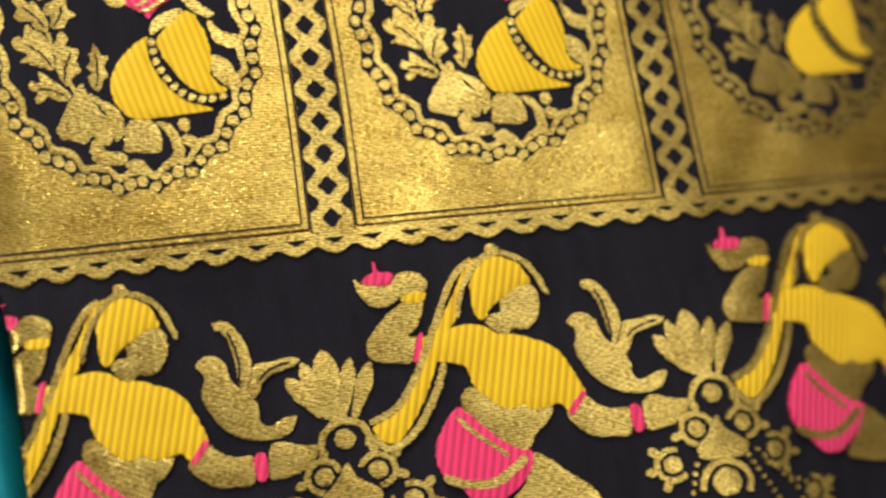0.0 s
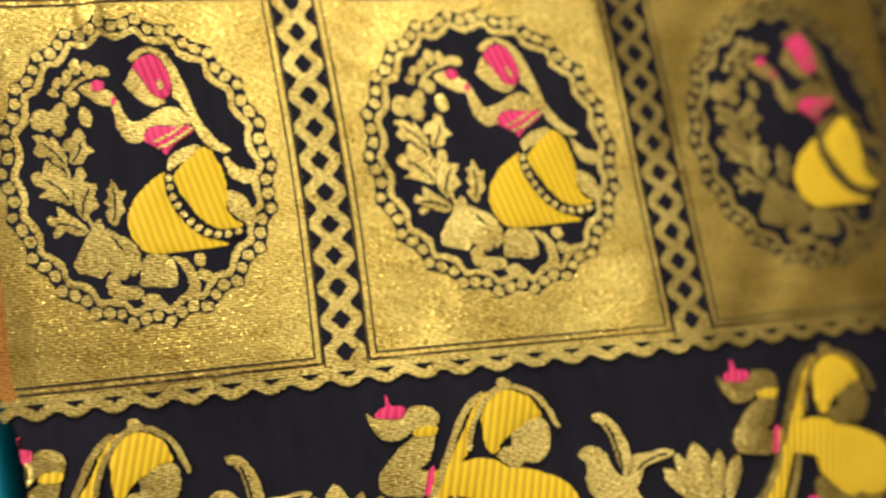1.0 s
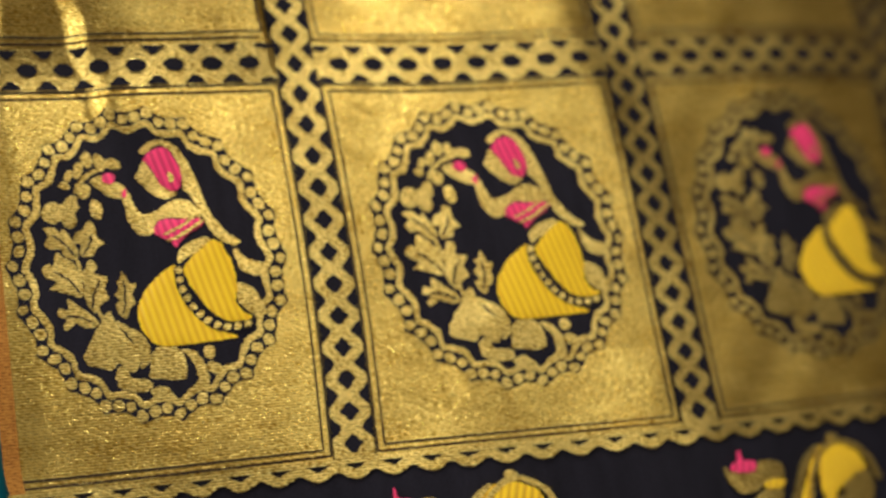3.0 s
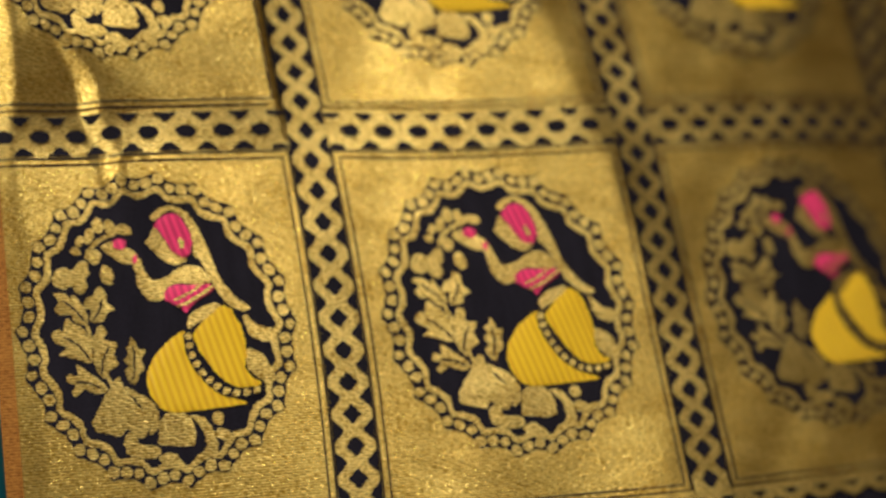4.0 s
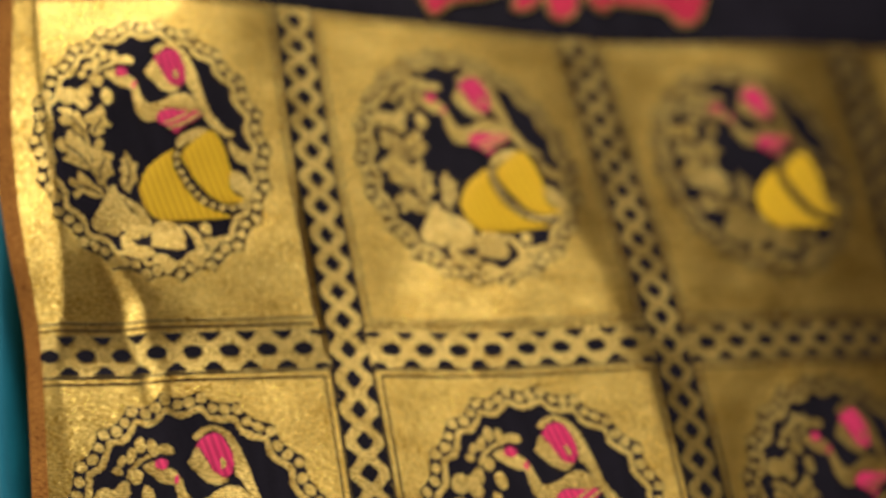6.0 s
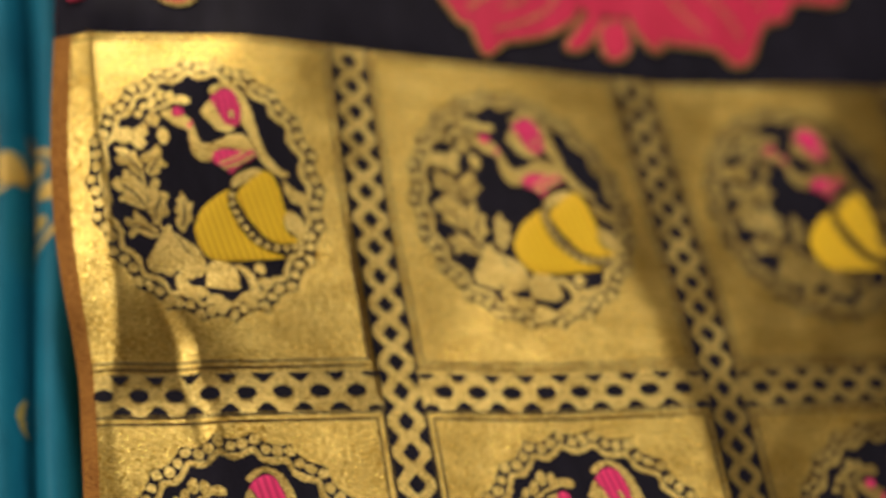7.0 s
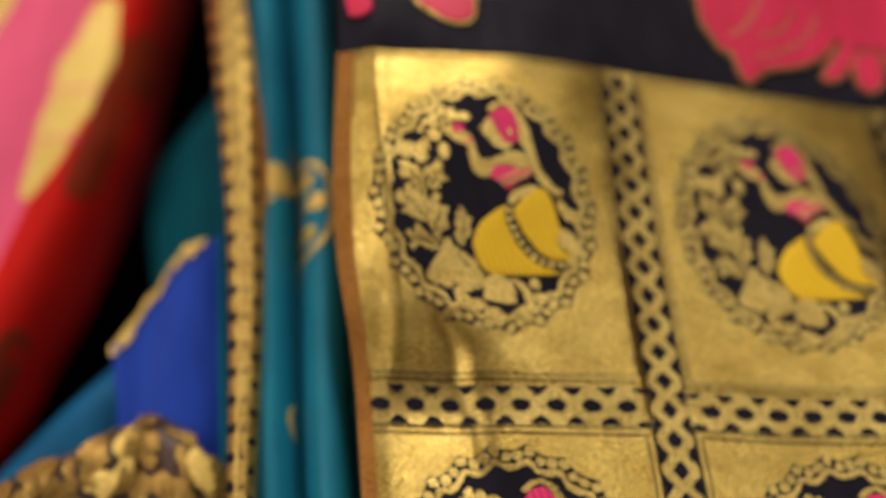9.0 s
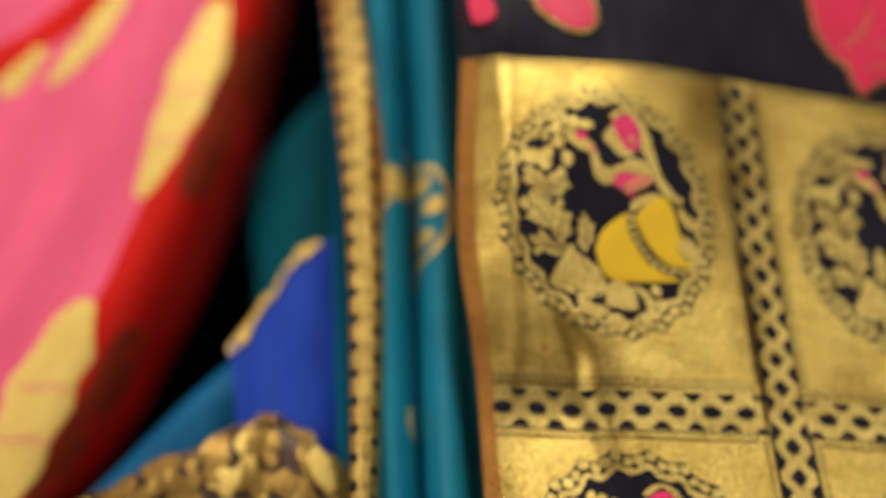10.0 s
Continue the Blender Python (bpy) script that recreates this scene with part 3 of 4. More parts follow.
def side(v):
    """Where the cloth turns back: further in along the plain border, further out along the upper panel."""
    return EDGE + 0.0052 * rise(-v, 0.098, 0.122) - 0.0032 * rise(v, 0.0, 0.05)


def ground_shape(u, v):
    return hung(np.where(u < -0.070, -0.070 + (u + 0.070) * (side(v) + 0.070) / (EDGE + 0.070), u), v)


us = np.concatenate([np.arange(EDGE, 0.30, 0.002), np.arange(0.30, 0.62, 0.02)])
vs = np.concatenate([np.arange(-1.27, -0.2, 0.03), np.arange(-0.2, 0.2, 0.002), np.arange(0.2, 0.56, 0.02)])
grid_sheet("ground_cloth", ground_shape, us, vs, NAVY, saree, -0.0006, "plain navy silk ground")


def edge_shape(u, v):
    """The folded side edge, turning back behind the front."""
    p = hung(side(v), v)
    s = np.maximum(0, EDGE - u)
    p[:, 0] += 0.25 * s - 0.0006 * np.sin(np.clip(s / 0.004, 0, 1) * 1.57)
    p[:, 1] += 1.1 * s
    return p


def wrapped(u, v):
    """The front, and past the fold its turned-back side."""
    return np.where((u < side(v))[:, None], edge_shape(EDGE + np.minimum(u - side(v), 0), v), hung(u, v))


grid_sheet("side_strip", ground_shape, np.linspace(EDGE, GOLD_EDGE, 6), np.arange(-0.106, 0.1065, 0.002), BROWN, saree, G, "brown thread floats along the side edge")
grid_sheet("folded_edge", edge_shape, EDGE - np.linspace(0.03, 0, 22), np.arange(-0.104, 0.1065, 0.002), BROWN, saree, 0.0, "brown thread floats along the folded edge")
grid_sheet("folded_edge", edge_shape, EDGE - np.linspace(0.03, 0, 12), np.arange(-1.17, -0.103, 0.006), NAVY, saree)
grid_sheet("folded_edge", edge_shape, EDGE - np.linspace(0.03, 0, 12), np.arange(0.1065, 0.53, 0.004), MAROON, saree)


def box(u0, v0, u1, v1):
    return np.array([(u0, v0), (u1, v0), (u1, v1), (u0, v1)])


def at(points, u0, v0, closed=True, rounds=3):
    return rounded(mm(points, u0, v0), rounds, closed)


def wave_ring(c, rx, ry, grow=0.0, n=396):
    """A line that swings in and out round an oval, 22 times."""
    a = np.arange(n) * 2 * np.pi / n + 0.03
    k = 1 + 0.026 * np.cos(22 * a) + 0.006 * np.cos(44 * a + 0.6)
    p = np.stack([rx * k * np.cos(a), ry * k * np.sin(a)], 1)
    return c + p * (1 + grow / np.linalg.norm(p, axis=1))[:, None]


def medallion(panel, u0, v0, rim=1.0):
    """The dark oval with its waved gold ring, the plant and the coloured shapes."""
    o = np.array((u0, v0))
    c = o + RING_AT
    rx, ry = RING[0] * rim, RING[1] * rim
    lumps = wave_ring(c, rx, ry, 0.0045)
    t = np.arange(len(lumps)) * 2 * np.pi / len(lumps) + 0.03
    lumps = c + (lumps - c) * (1 + 0.009 * np.abs(np.cos(33 * t + 0.4)) - 0.006)[:, None]
    patch("medallion_ground", hung, [lumps], NAVY, panel, G, 0.0001, 0.003, 0.0, "navy ground of the medallion")
    band_mesh(panel, woven_edge(wave_ring(c, rx, ry, 0.0009)), woven_edge(wave_ring(c, rx, ry, -0.0009)))
    row = wave_ring(c, rx, ry, 0.0028)
    beads = []
    for i in range(66):
        q = row[i * 6 + 3]
        beads.append(oval(q[0], q[1], 0.0030 + 0.0003 * np.sin(i * 2.3), 0.0028 + 0.0003 * np.cos(i * 1.7), i * 37, 9))
    tagged(patch("beading", hung, beads, GOLD_MOTIF, panel, M1, 0.00012, 0.0016, 0.5, "row of small gold dots"), kind="stuff")
    W = dict(base=M1, height=0.00013)
    for drawing in LEAVES:
        patch("leaf", hung, [at(drawing, u0, v0)], GOLD_MOTIF, panel, step=0.0015, **W)
    patch("stem", hung, [ribbon(at(STEM, u0 + 0.0022, v0, False), 0.0009)], GOLD_MOTIF, panel, step=0.002, **W)
    patch("sprig", hung, [ribbon(at(SPRIG, u0, v0, False), 0.0011)], GOLD_MOTIF, panel, step=0.002, **W)
    for vein in VEINS:
        patch("dark_vein", hung, [ribbon(at(vein, u0, v0, False), 0.0005)], NAVY, panel, M1 + 0.00012, 0.00003, 0.002, 0.0)
    for x, y, w, h, turn in OVALS:
        patch("bud", hung, [oval(u0 + x / 1000, v0 + y / 1000, w / 1000, h / 1000, turn)], GOLD_MOTIF, panel, step=0.0015, **W)
    for name, drawing in (("heart_leaf", HEART_A), ("heart_leaf", HEART_B), ("mound", MOUND), ("wave", HOOK), ("wave", WAVE_A), ("wave", WAVE_B)):
        patch(name, hung, [at(drawing, u0, v0)], GOLD_MOTIF, panel, step=0.0018, **W)
    u0, v0 = u0 + 0.0012, v0 + 0.0009
    for name, drawing in (("gold_shape", FRONT_PATCH), ("gold_band", VEIL), ("gold_band", SCARF_END), ("gold_shape", ARM_PATCH), ("gold_shape", WAIST_PATCH), ("gold_shape", TAIL)):
        patch(name, hung, [at(drawing, u0, v0)], GOLD_MOTIF, panel, step=0.0018, **W)
    patch("pink_shape", hung, [at(PINK_CAP, u0, v0)], PINK_TWILL, panel, M1, 0.0005, 0.0018, 0.5, "bright pink ribbed silk")
    patch("pink_shape", hung, [at(PINK_BAND, u0, v0)], PINK_TWILL, panel, M1, 0.0005, 0.0018, 0.5, "bright pink ribbed silk")
    patch("gold_dot", hung, [oval(u0 + 0.0523, v0 - 0.0306, 0.0013, 0.0030, 5, 10)], GOLD_MOTIF, panel, M1 + 0.0005, 0.0001, 0.0015)
    patch("gold_stripe", hung, [ribbon(at(STRIPE, u0, v0, False), 0.0008)], GOLD_MOTIF, panel, M1 + 0.0005, 0.0001, 0.002)
    patch("gold_stripe", hung, [ribbon(at(STRIPE, u0 - 0.001, v0 + 0.0016, False), 0.0006)], GOLD_MOTIF, panel, M1 + 0.0005, 0.0001, 0.002)
    patch("pink_dot", hung, [oval(u0 + 0.0371, v0 - 0.0302, 0.0034, 0.003)], PINK_TWILL, panel, M1, 0.0005, 0.0015, 0.5)
    patch("pink_dot", hung, [oval(u0 + 0.0404, v0 - 0.0341, 0.0012, 0.0026, -20)], PINK_TWILL, panel, M1, 0.0005, 0.0015, 0.5)
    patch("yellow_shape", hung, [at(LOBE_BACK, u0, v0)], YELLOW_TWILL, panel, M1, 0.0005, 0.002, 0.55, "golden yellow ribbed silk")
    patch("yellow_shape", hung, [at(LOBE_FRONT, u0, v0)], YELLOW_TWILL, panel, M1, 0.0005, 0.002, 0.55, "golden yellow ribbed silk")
    path = at(CHAIN, u0, v0, False, 4)
    patch("chain_ground", hung, [ribbon(path, 0.0023)], NAVY, panel, M1 + 0.0004, 0.0001, 0.002, 0.0)
    d = np.concatenate([[0], np.cumsum(np.linalg.norm(np.diff(path, axis=0), axis=1))])
    for s in np.arange(0.001, d[-1], 0.0025):
        patch("chain_bead", hung, [oval(np.interp(s, d, path[:, 0]), np.interp(s, d, path[:, 1]), 0.0021, 0.0018, 40, 8)], GOLD_MOTIF, panel, M1 + 0.0005, 0.0001, 0.0015)


def band_mesh(panel, outer, inner):
    """The scalloped gold ring: a closed band with a raised middle."""
    n = len(outer)
    mid = (outer + inner) / 2
    rows = [(outer, M1 - 0.0002), (outer, M1 + 0.00004), (mid, M1 + 0.00006), (inner, M1 + 0.00004), (inner, M1 - 0.0002)]
    V = np.vstack([laid(hung, p[:, 0], p[:, 1], np.full(n, h)) for p, h in rows])
    U = np.vstack([p for p, h in rows])
    F = [(r * n + i, (r + 1) * n + i, (r + 1) * n + (i + 1) % n, r * n + (i + 1) % n) for r in range(4) for i in range(n)]
    F = [f[::-1] for f in F]
    return mesh_object("scalloped_ring", V, F, U, GOLD_MOTIF, panel, "scalloped gold outline", False)


def frame_lines(panel, u0, u1, v0, v1, both):
    """The two thin dark lines inside a panel's rim."""
    for inset, low in ((0.0003, 0.0011), (0.0021, 0.0028)):
        a, b, c, d = u0 + inset, v0 + low, u1 - inset, v1 - inset
        w = 0.00022
        lines = [box(c - w, b, c + w, d), box(a if both else u0, b - w, c, b + w), box(a if both else u0, d - w, c, d + w)]
        for line in lines + ([box(a - w, b, a + w, d)] if both else []):
            patch("dark_line", hung if both else ground_shape, [line], NAVY, panel, G, 0.00016, 0.003, 0.0, ragged=False)


def gold_panel(k, row):
    u0, v0 = k * PITCH, row * ROW
    left, right = max(GOLD_EDGE, u0 + 0.0055), u0 + 0.0845
    low, top = v0 - 0.1052, v0 - (0.0055 if row == 0 else 0.005)
    panel = grid_sheet("gold_panel", ground_shape if k < 0 else hung, np.linspace(left, right, 41 if k >= 0 else 161), np.linspace(low, top, 51), GOLD, saree, G, "panel of gold brocade with a dark medallion")
    frame_lines(panel, left, right, low, top, k >= 0)
    medallion(panel, u0 + 0.0002 * row, v0 - 0.0020 * row, 1.0 - 0.04 * row)


def lattice_upright(k, v_low, v_top, first):
    """An upright bar of gold trellis: gold strip with dark openings."""
    u0 = k * PITCH
    bar = grid_sheet("lattice_bar", hung, np.linspace(u0 - 0.0051, u0 + 0.0051, 8), np.linspace(v_low, v_top, int((v_top - v_low) / 0.002)), GOLD_MOTIF, saree, G, "upright bar of gold trellis on navy")
    cell = 0.00845
    n = int((v_top - first - 0.003) / cell)
    for i in range(-n, 40):
        v = first - i * cell
        if v - 0.002 < v_low:
            break
        s = 0.00245
        patch("opening", hung, [np.array([(u0 - s, v), (u0 - 0.0004, v - s), (u0 + 0.0004, v - s), (u0 + s, v), (u0 + 0.0004, v + s), (u0 - 0.0004, v + s)])], NAVY, bar, G, 0.0002, 0.003, 0.0)
        for side in (-1, 1):
            v2 = v - cell / 2
            if v2 - 0.003 > v_low:
                tri = np.array([(u0 + side * 0.0052, v2 - 0.0031), (u0 + side * 0.0052, v2 + 0.0031), (u0 + side * 0.0026, v2 + 0.0004), (u0 + side * 0.0026, v2 - 0.0004)])
                patch("opening", hung, [tri], NAVY, bar, G, 0.0002, 0.003, 0.0)


def lattice_level(k):
    """A level bar of gold trellis between two uprights."""
    u0 = k * PITCH
    bar = grid_sheet("lattice_bar", ground_shape if k < 0 else hung, np.linspace(max(GOLD_EDGE, u0 + 0.0051), u0 + PITCH - 0.0051, 40 if k >= 0 else 150), np.linspace(-0.0054, 0.0058, 8), GOLD_MOTIF, saree, G, "level bar of gold trellis on navy")
    step = (0.078 - 0.012) / 7
    for i in range(8):
        c = u0 + 0.012 + i * step
        patch("opening", hung, [oval(c, 0.0002, 0.0054, 0.0037, 0, 10)], NAVY, bar, G, 0.0002, 0.002, 0.0)
        if i < 7:
            m = c + step / 2
            for side in (-1, 1):
                patch("opening", hung, [np.array([(m - 0.003, 0.0002 + side * 0.0052), (m + 0.003, 0.0002 + side * 0.0052), (m + 0.0006, 0.0002 + side * 0.0029), (m - 0.0006, 0.0002 + side * 0.0029)])], NAVY, bar, G, 0.0002, 0.003, 0.0)
    for end in ((u0 + 0.0062, u0 + PITCH - 0.0062) if k >= 0 else (u0 + PITCH - 0.0062,)):
        for side in (-1, 1):
            s = 1 if end < u0 + 0.04 else -1
            corner = np.array([(end - s * 0.0009, side * 0.0052), (end + s * 0.0034, side * 0.0053), (end + s * 0.0036, side * 0.0043), (end + s * 0.0010, side * 0.0036), (end - s * 0.0008, side * 0.0044)])
            patch("opening", hung, [corner], NAVY, bar, G, 0.0002, 0.003, 0.0)


for k in COLUMNS:
    for row in (0, 1):
        if k * PITCH < 0.25:
            gold_panel(k, row)
    lattice_level(k)
    if k >= 0:
        lattice_upright(k, -0.1065, 0.106, 0.0)


def wavy_trim():
    u = np.arange(EDGE + 0.0005, 0.30, 0.0008)
    v = -0.1082 - 0.0010 * np.cos(2 * np.pi * u / 0.0094)
    line = np.stack([u, v], 1)
    for a in range(0, len(u) - 1, 112):
        patch("wavy_trim", hung, [ribbon(line[a:a + 114], 0.0025, 1.0)], GOLD_MOTIF, saree, 0.0, 0.0003, 0.003, 0.5, "wavy gold line under the panels")
    grid_sheet("gold_line", hung, u[::3], np.array([-0.1064, -0.1058, -0.1052]), GOLD_MOTIF, saree, G + 0.00002, "thin gold line")


wavy_trim()


def border_motif(k):
    """One repeat of the figured border: yellow, pink and gold shapes."""
    u0, v0 = k * PITCH, -0.106
    cloth = wrapped if k < 0 else hung
    H = dict(base=0.0, height=0.0003)
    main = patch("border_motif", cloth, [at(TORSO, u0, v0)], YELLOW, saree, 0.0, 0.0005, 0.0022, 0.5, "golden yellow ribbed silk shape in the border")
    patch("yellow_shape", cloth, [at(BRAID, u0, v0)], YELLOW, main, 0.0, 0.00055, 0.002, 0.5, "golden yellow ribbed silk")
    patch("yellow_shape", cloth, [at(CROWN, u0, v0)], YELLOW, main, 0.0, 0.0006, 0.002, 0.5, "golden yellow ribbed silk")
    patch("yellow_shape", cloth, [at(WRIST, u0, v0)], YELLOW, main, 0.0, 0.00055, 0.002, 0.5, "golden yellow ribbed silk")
    for drawing in (CHEEK, RAISED, FORE, ARM, FIST, MIDRIFF, LEG):
        patch("gold_shape", cloth, [at(drawing, u0, v0)], GOLD_MOTIF, main, step=0.002, **H)
    for drawing, width in ((ARC, 0.0014), (BRAID_L, 0.0016), (BRAID_R, 0.0017)):
        patch("gold_stripe", cloth, [ribbon(at(drawing, u0, v0, False), width)], GOLD_MOTIF, main, 0.0003, 0.0004, 0.002)
    patch("gold_knob", cloth, [oval(u0 + 0.0377, v0 - 0.008, 0.0036, 0.0034)], GOLD_MOTIF, main, step=0.0015, **H)
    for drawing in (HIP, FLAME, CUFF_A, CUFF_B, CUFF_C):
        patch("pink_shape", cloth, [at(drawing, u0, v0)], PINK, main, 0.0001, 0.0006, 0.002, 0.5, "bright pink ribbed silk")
    patch("gold_stripe", cloth, [ribbon(at(SASH_A, u0, v0, False), 0.0012)], GOLD_MOTIF, main, 0.0007, 0.0001, 0.002)
    patch("gold_stripe", cloth, [ribbon(at(SASH_B, u0, v0, False), 0.0022)], GOLD_MOTIF, main, 0.0007, 0.0001, 0.002)
    T = dict(base=0.0, height=0.0003)
    bird = patch("scroll_motif", cloth, [at(SCROLL, u0, v0)], GOLD_MOTIF, saree, 0.0, 0.0003, 0.0022, 0.5, "curling gold scroll in the border")
    patch("plume", cloth, [at(PLUME, u0, v0)], GOLD_MOTIF, bird, step=0.002, **T)
    patch("scroll_arm", cloth, [at(WING, u0, v0)], GOLD_MOTIF, bird, step=0.002, **T)
    for line in (PLUME_LINE, [(75.5, -30.8), (70.5, -32), (67.2, -34.5)]):
        patch("dark_line", cloth, [ribbon(at(line, u0, v0, False), 0.0006)], NAVY, bird, 0.0003, 0.00005, 0.002, 0.0)
    first = None
    for tip, foot, width in PETALS:
        p = patch("lotus_motif" if first is None else "petal", cloth, [petal_line(mm([tip], u0, v0)[0], mm([foot], u0, v0)[0] + (0, -0.0004), width / 1000 * 0.78)], GOLD_MOTIF, first or saree, 0.0, 0.0003, 0.002, 0.6,
                  "gold lotus over the border's gold scrolls" if first is None else "")
        first = first or p
    # the balls, curls and leaf clumps under the lotus
    for i, (x, y, r) in enumerate(BALLS):
        r = r * (0.86 if i != 5 else 0.9)
        patch("gold_dot", cloth, [oval(u0 + x / 1000, v0 + y / 1000, 2 * r / 1000, 2 * r / 1000, 0, 14)], GOLD_MOTIF, first, step=0.0018, **T)
        if 0 < i != 5:
            out = math.degrees(math.atan2(y + 66, x + 4.5))
            a = np.radians(np.arange(-128, 129, 14) + out)
            line = np.stack([u0 + (x + (r + 1.75) * np.cos(a)) / 1000, v0 + (y + (r + 1.75) * np.sin(a)) / 1000], 1)
            patch("gold_curl", cloth, [ribbon(line, 0.0014, 0.9)], GOLD_MOTIF, first, step=0.002, **T)
            lobes = []
            for turn in (-55, 0, 55):
                q = math.radians(out + turn)
                lobes.append(oval(u0 + (x + (r + 3.5) * math.cos(q)) / 1000, v0 + (y + (r + 3.5) * math.sin(q)) / 1000, 0.0030, 0.0022, out + turn, 10))
            patch("gold_leaf", cloth, lobes, GOLD_MOTIF, first, step=0.0018, **T)
    for line in CURLS:
        patch("gold_curl", cloth, [ribbon(at(line, u0, v0, False), 0.0016, 0.9)], GOLD_MOTIF, first, step=0.002, **T)
    patch("gold_leaf", cloth, [at(TREFOIL, u0, v0)], GOLD_MOTIF, first, step=0.002, **T)
    # dotted lines fanning out below
    dots = []
    for a, b in (((4.5, -68.5), (14, -80)), ((1.5, -69.5), (8, -82)), ((-12.5, -70), (-16, -82)), ((12.5, -77), (24, -82)), ((-6.5, -66.5), (-2.5, -66.5))):
        for q in np.linspace(a, b, max(4, int(math.dist(a, b) / 1.9))):
            dots.append(oval(u0 + q[0] / 1000, v0 + q[1] / 1000, 0.0013, 0.0013, 0, 7))
    tagged(patch("beading", hung, dots, GOLD_MOTIF, first, 0.0, 0.0003, 0.0015, 0.5, "lines of tiny gold dots"), kind="stuff")


for k in (-1, 0, 1, 2):
    border_motif(k)


# the rose flowers woven above the panels
def outlined(drawing, grow):
    p = np.asarray(drawing, float)
    d = np.roll(p, -1, 0) - np.roll(p, 1, 0)
    n = np.stack([d[:, 1], -d[:, 0]], 1) / np.maximum(np.linalg.norm(d, axis=1), 1e-12)[:, None]
    area = np.sum(p[:, 0] * np.roll(p[:, 1], -1) - np.roll(p[:, 0], -1) * p[:, 1])
    return p + n * grow * np.sign(area)


def flower(u0, v0):
    wings = [FLOWER_LEFT_WING + [(80, 160), (55, 166), (34, 150)], FLOWER_RIGHT_WING + [(172, 152), (140, 168), (104, 164)]]
    main = None
    for drawing in wings + [FLOWER_C1, FLOWER_C2, FLOWER_C3]:
        line = at(drawing, u0, v0)
        rim = patch("rose_flower" if main is None else "gold_outline", hung, [outlined(line, 0.0009)], GOLD_MOTIF, main or saree, 0.0, 0.0003, 0.003, 0.4,
                    "rose-pink woven flower with thin gold outline" if main is None else "")
        main = main or rim
        patch("petal", hung, [line], ROSE, main, 0.0003, 0.0004, 0.003, 0.4, "rose-pink silk petal")
    patch("petal", hung, [at([(78, 131), (88, 128), (98, 131), (101, 150), (90, 160), (79, 150)], u0, v0)], ROSE, main, 0.0002, 0.0004, 0.003, 0.4, "rose-pink silk petal")
    for line in ([(48, 118), (58, 122), (68, 128), (74, 138)], [(52, 126), (60, 130), (66, 138)], [(120, 124), (114, 130), (108, 138)], [(132, 122), (128, 131), (120, 140)], [(142, 133), (136, 140), (128, 146)], [(40, 124), (48, 130), (54, 140)]):
        patch("gold_vein", hung, [ribbon(at(line, u0, v0, False), 0.0007)], GOLD_MOTIF, main, 0.0007, 0.0002, 0.003)


flower(0.0, 0.0)
small = patch("rose_flower", hung, [outlined(at([(-64, 126), (-58, 119.6), (-51.5, 116.5), (-46, 118.7), (-45, 127), (-50, 140), (-60, 140)], 0, 0), 0.0009)], GOLD_MOTIF, saree, 0.0, 0.0003, 0.003, 0.4, "tip of a rose-pink woven flower")
patch("petal", hung, [at([(-64, 126), (-58, 119.6), (-51.5, 116.5), (-46, 118.7), (-45, 127), (-50, 140), (-60, 140)], 0, 0)], ROSE, small, 0.0003, 0.0004, 0.003, 0.4, "rose-pink silk petal")
small = patch("petal", hung, [at([(-84, 119), (-79, 118), (-77, 122), (-79, 128), (-84, 130)], 0, 0)], ROSE, small, 0.0003, 0.0004, 0.003, 0.4, "rose-pink silk petal")


# ---- the teal saree beside it ----
def bump_fold(x, c, w):
    return np.sqrt(np.clip(1 - ((x - c) / w) ** 2, 0, 1))


def teal_shape(u, v):
    z = 1.3 + v
    x = u + 0.0015 * np.sin(v * 22)
    y = 0.033 - 0.019 * bump_fold(u, -0.1075 + 0.01 * v, 0.0078) - 0.024 * bump_fold(u, -0.0915 + 0.012 * v, 0.0076)
    y = y - 0.012 * bump_fold(u, -0.132, 0.012) * 0.3 + 0.002 * np.sin(v * 35 + u * 60)
    return np.stack([x, y, z], 1)


teal = thing("teal_saree", "teal silk saree in hanging pleats with a gold border", "saree")
grid_sheet("pleat", teal_shape, np.arange(-0.123, -0.052, 0.0006), np.concatenate([np.arange(-1.3, -0.12, 0.04), np.arange(-0.12, 0.2, 0.005), np.arange(0.2, 0.5, 0.03)]), TEAL, teal, 0.0, "teal silk in soft upright pleats")


def strip_shape(u, v):
    """The gold border hanging edge-on; u runs 0 to 1 across it."""
    z = 1.3 + v
    left = -0.1206 + 0.0020 * np.sin(v * 26 + 1.3) + 0.006 * np.clip(v, -1, 0)
    wide = 0.0102 + 0.036 * np.clip(v, -0.09, 0.065) - 0.06 * np.clip(v - 0.07, 0, 0.1)
    x = left + u / 0.01 * np.clip(wide, 0.004, 0.014)
    y = 0.009 + 0.0032 * (u / 0.01 - 0.5) ** 2 * 4 + 0.25 * np.clip(v - 0.03, 0, 0.1) * (0.01 - u) / 0.01 * 0.4
    return np.stack([x, y, z], 1)


border = grid_sheet("gold_border", strip_shape, np.linspace(0, 0.01, 10), np.concatenate([np.arange(-1.3, -0.12, 0.04), np.arange(-0.12, 0.2, 0.004), np.arange(0.2, 0.5, 0.03)]), BORDER_GOLD, teal, 0.0, "gold thread border with dark dots")
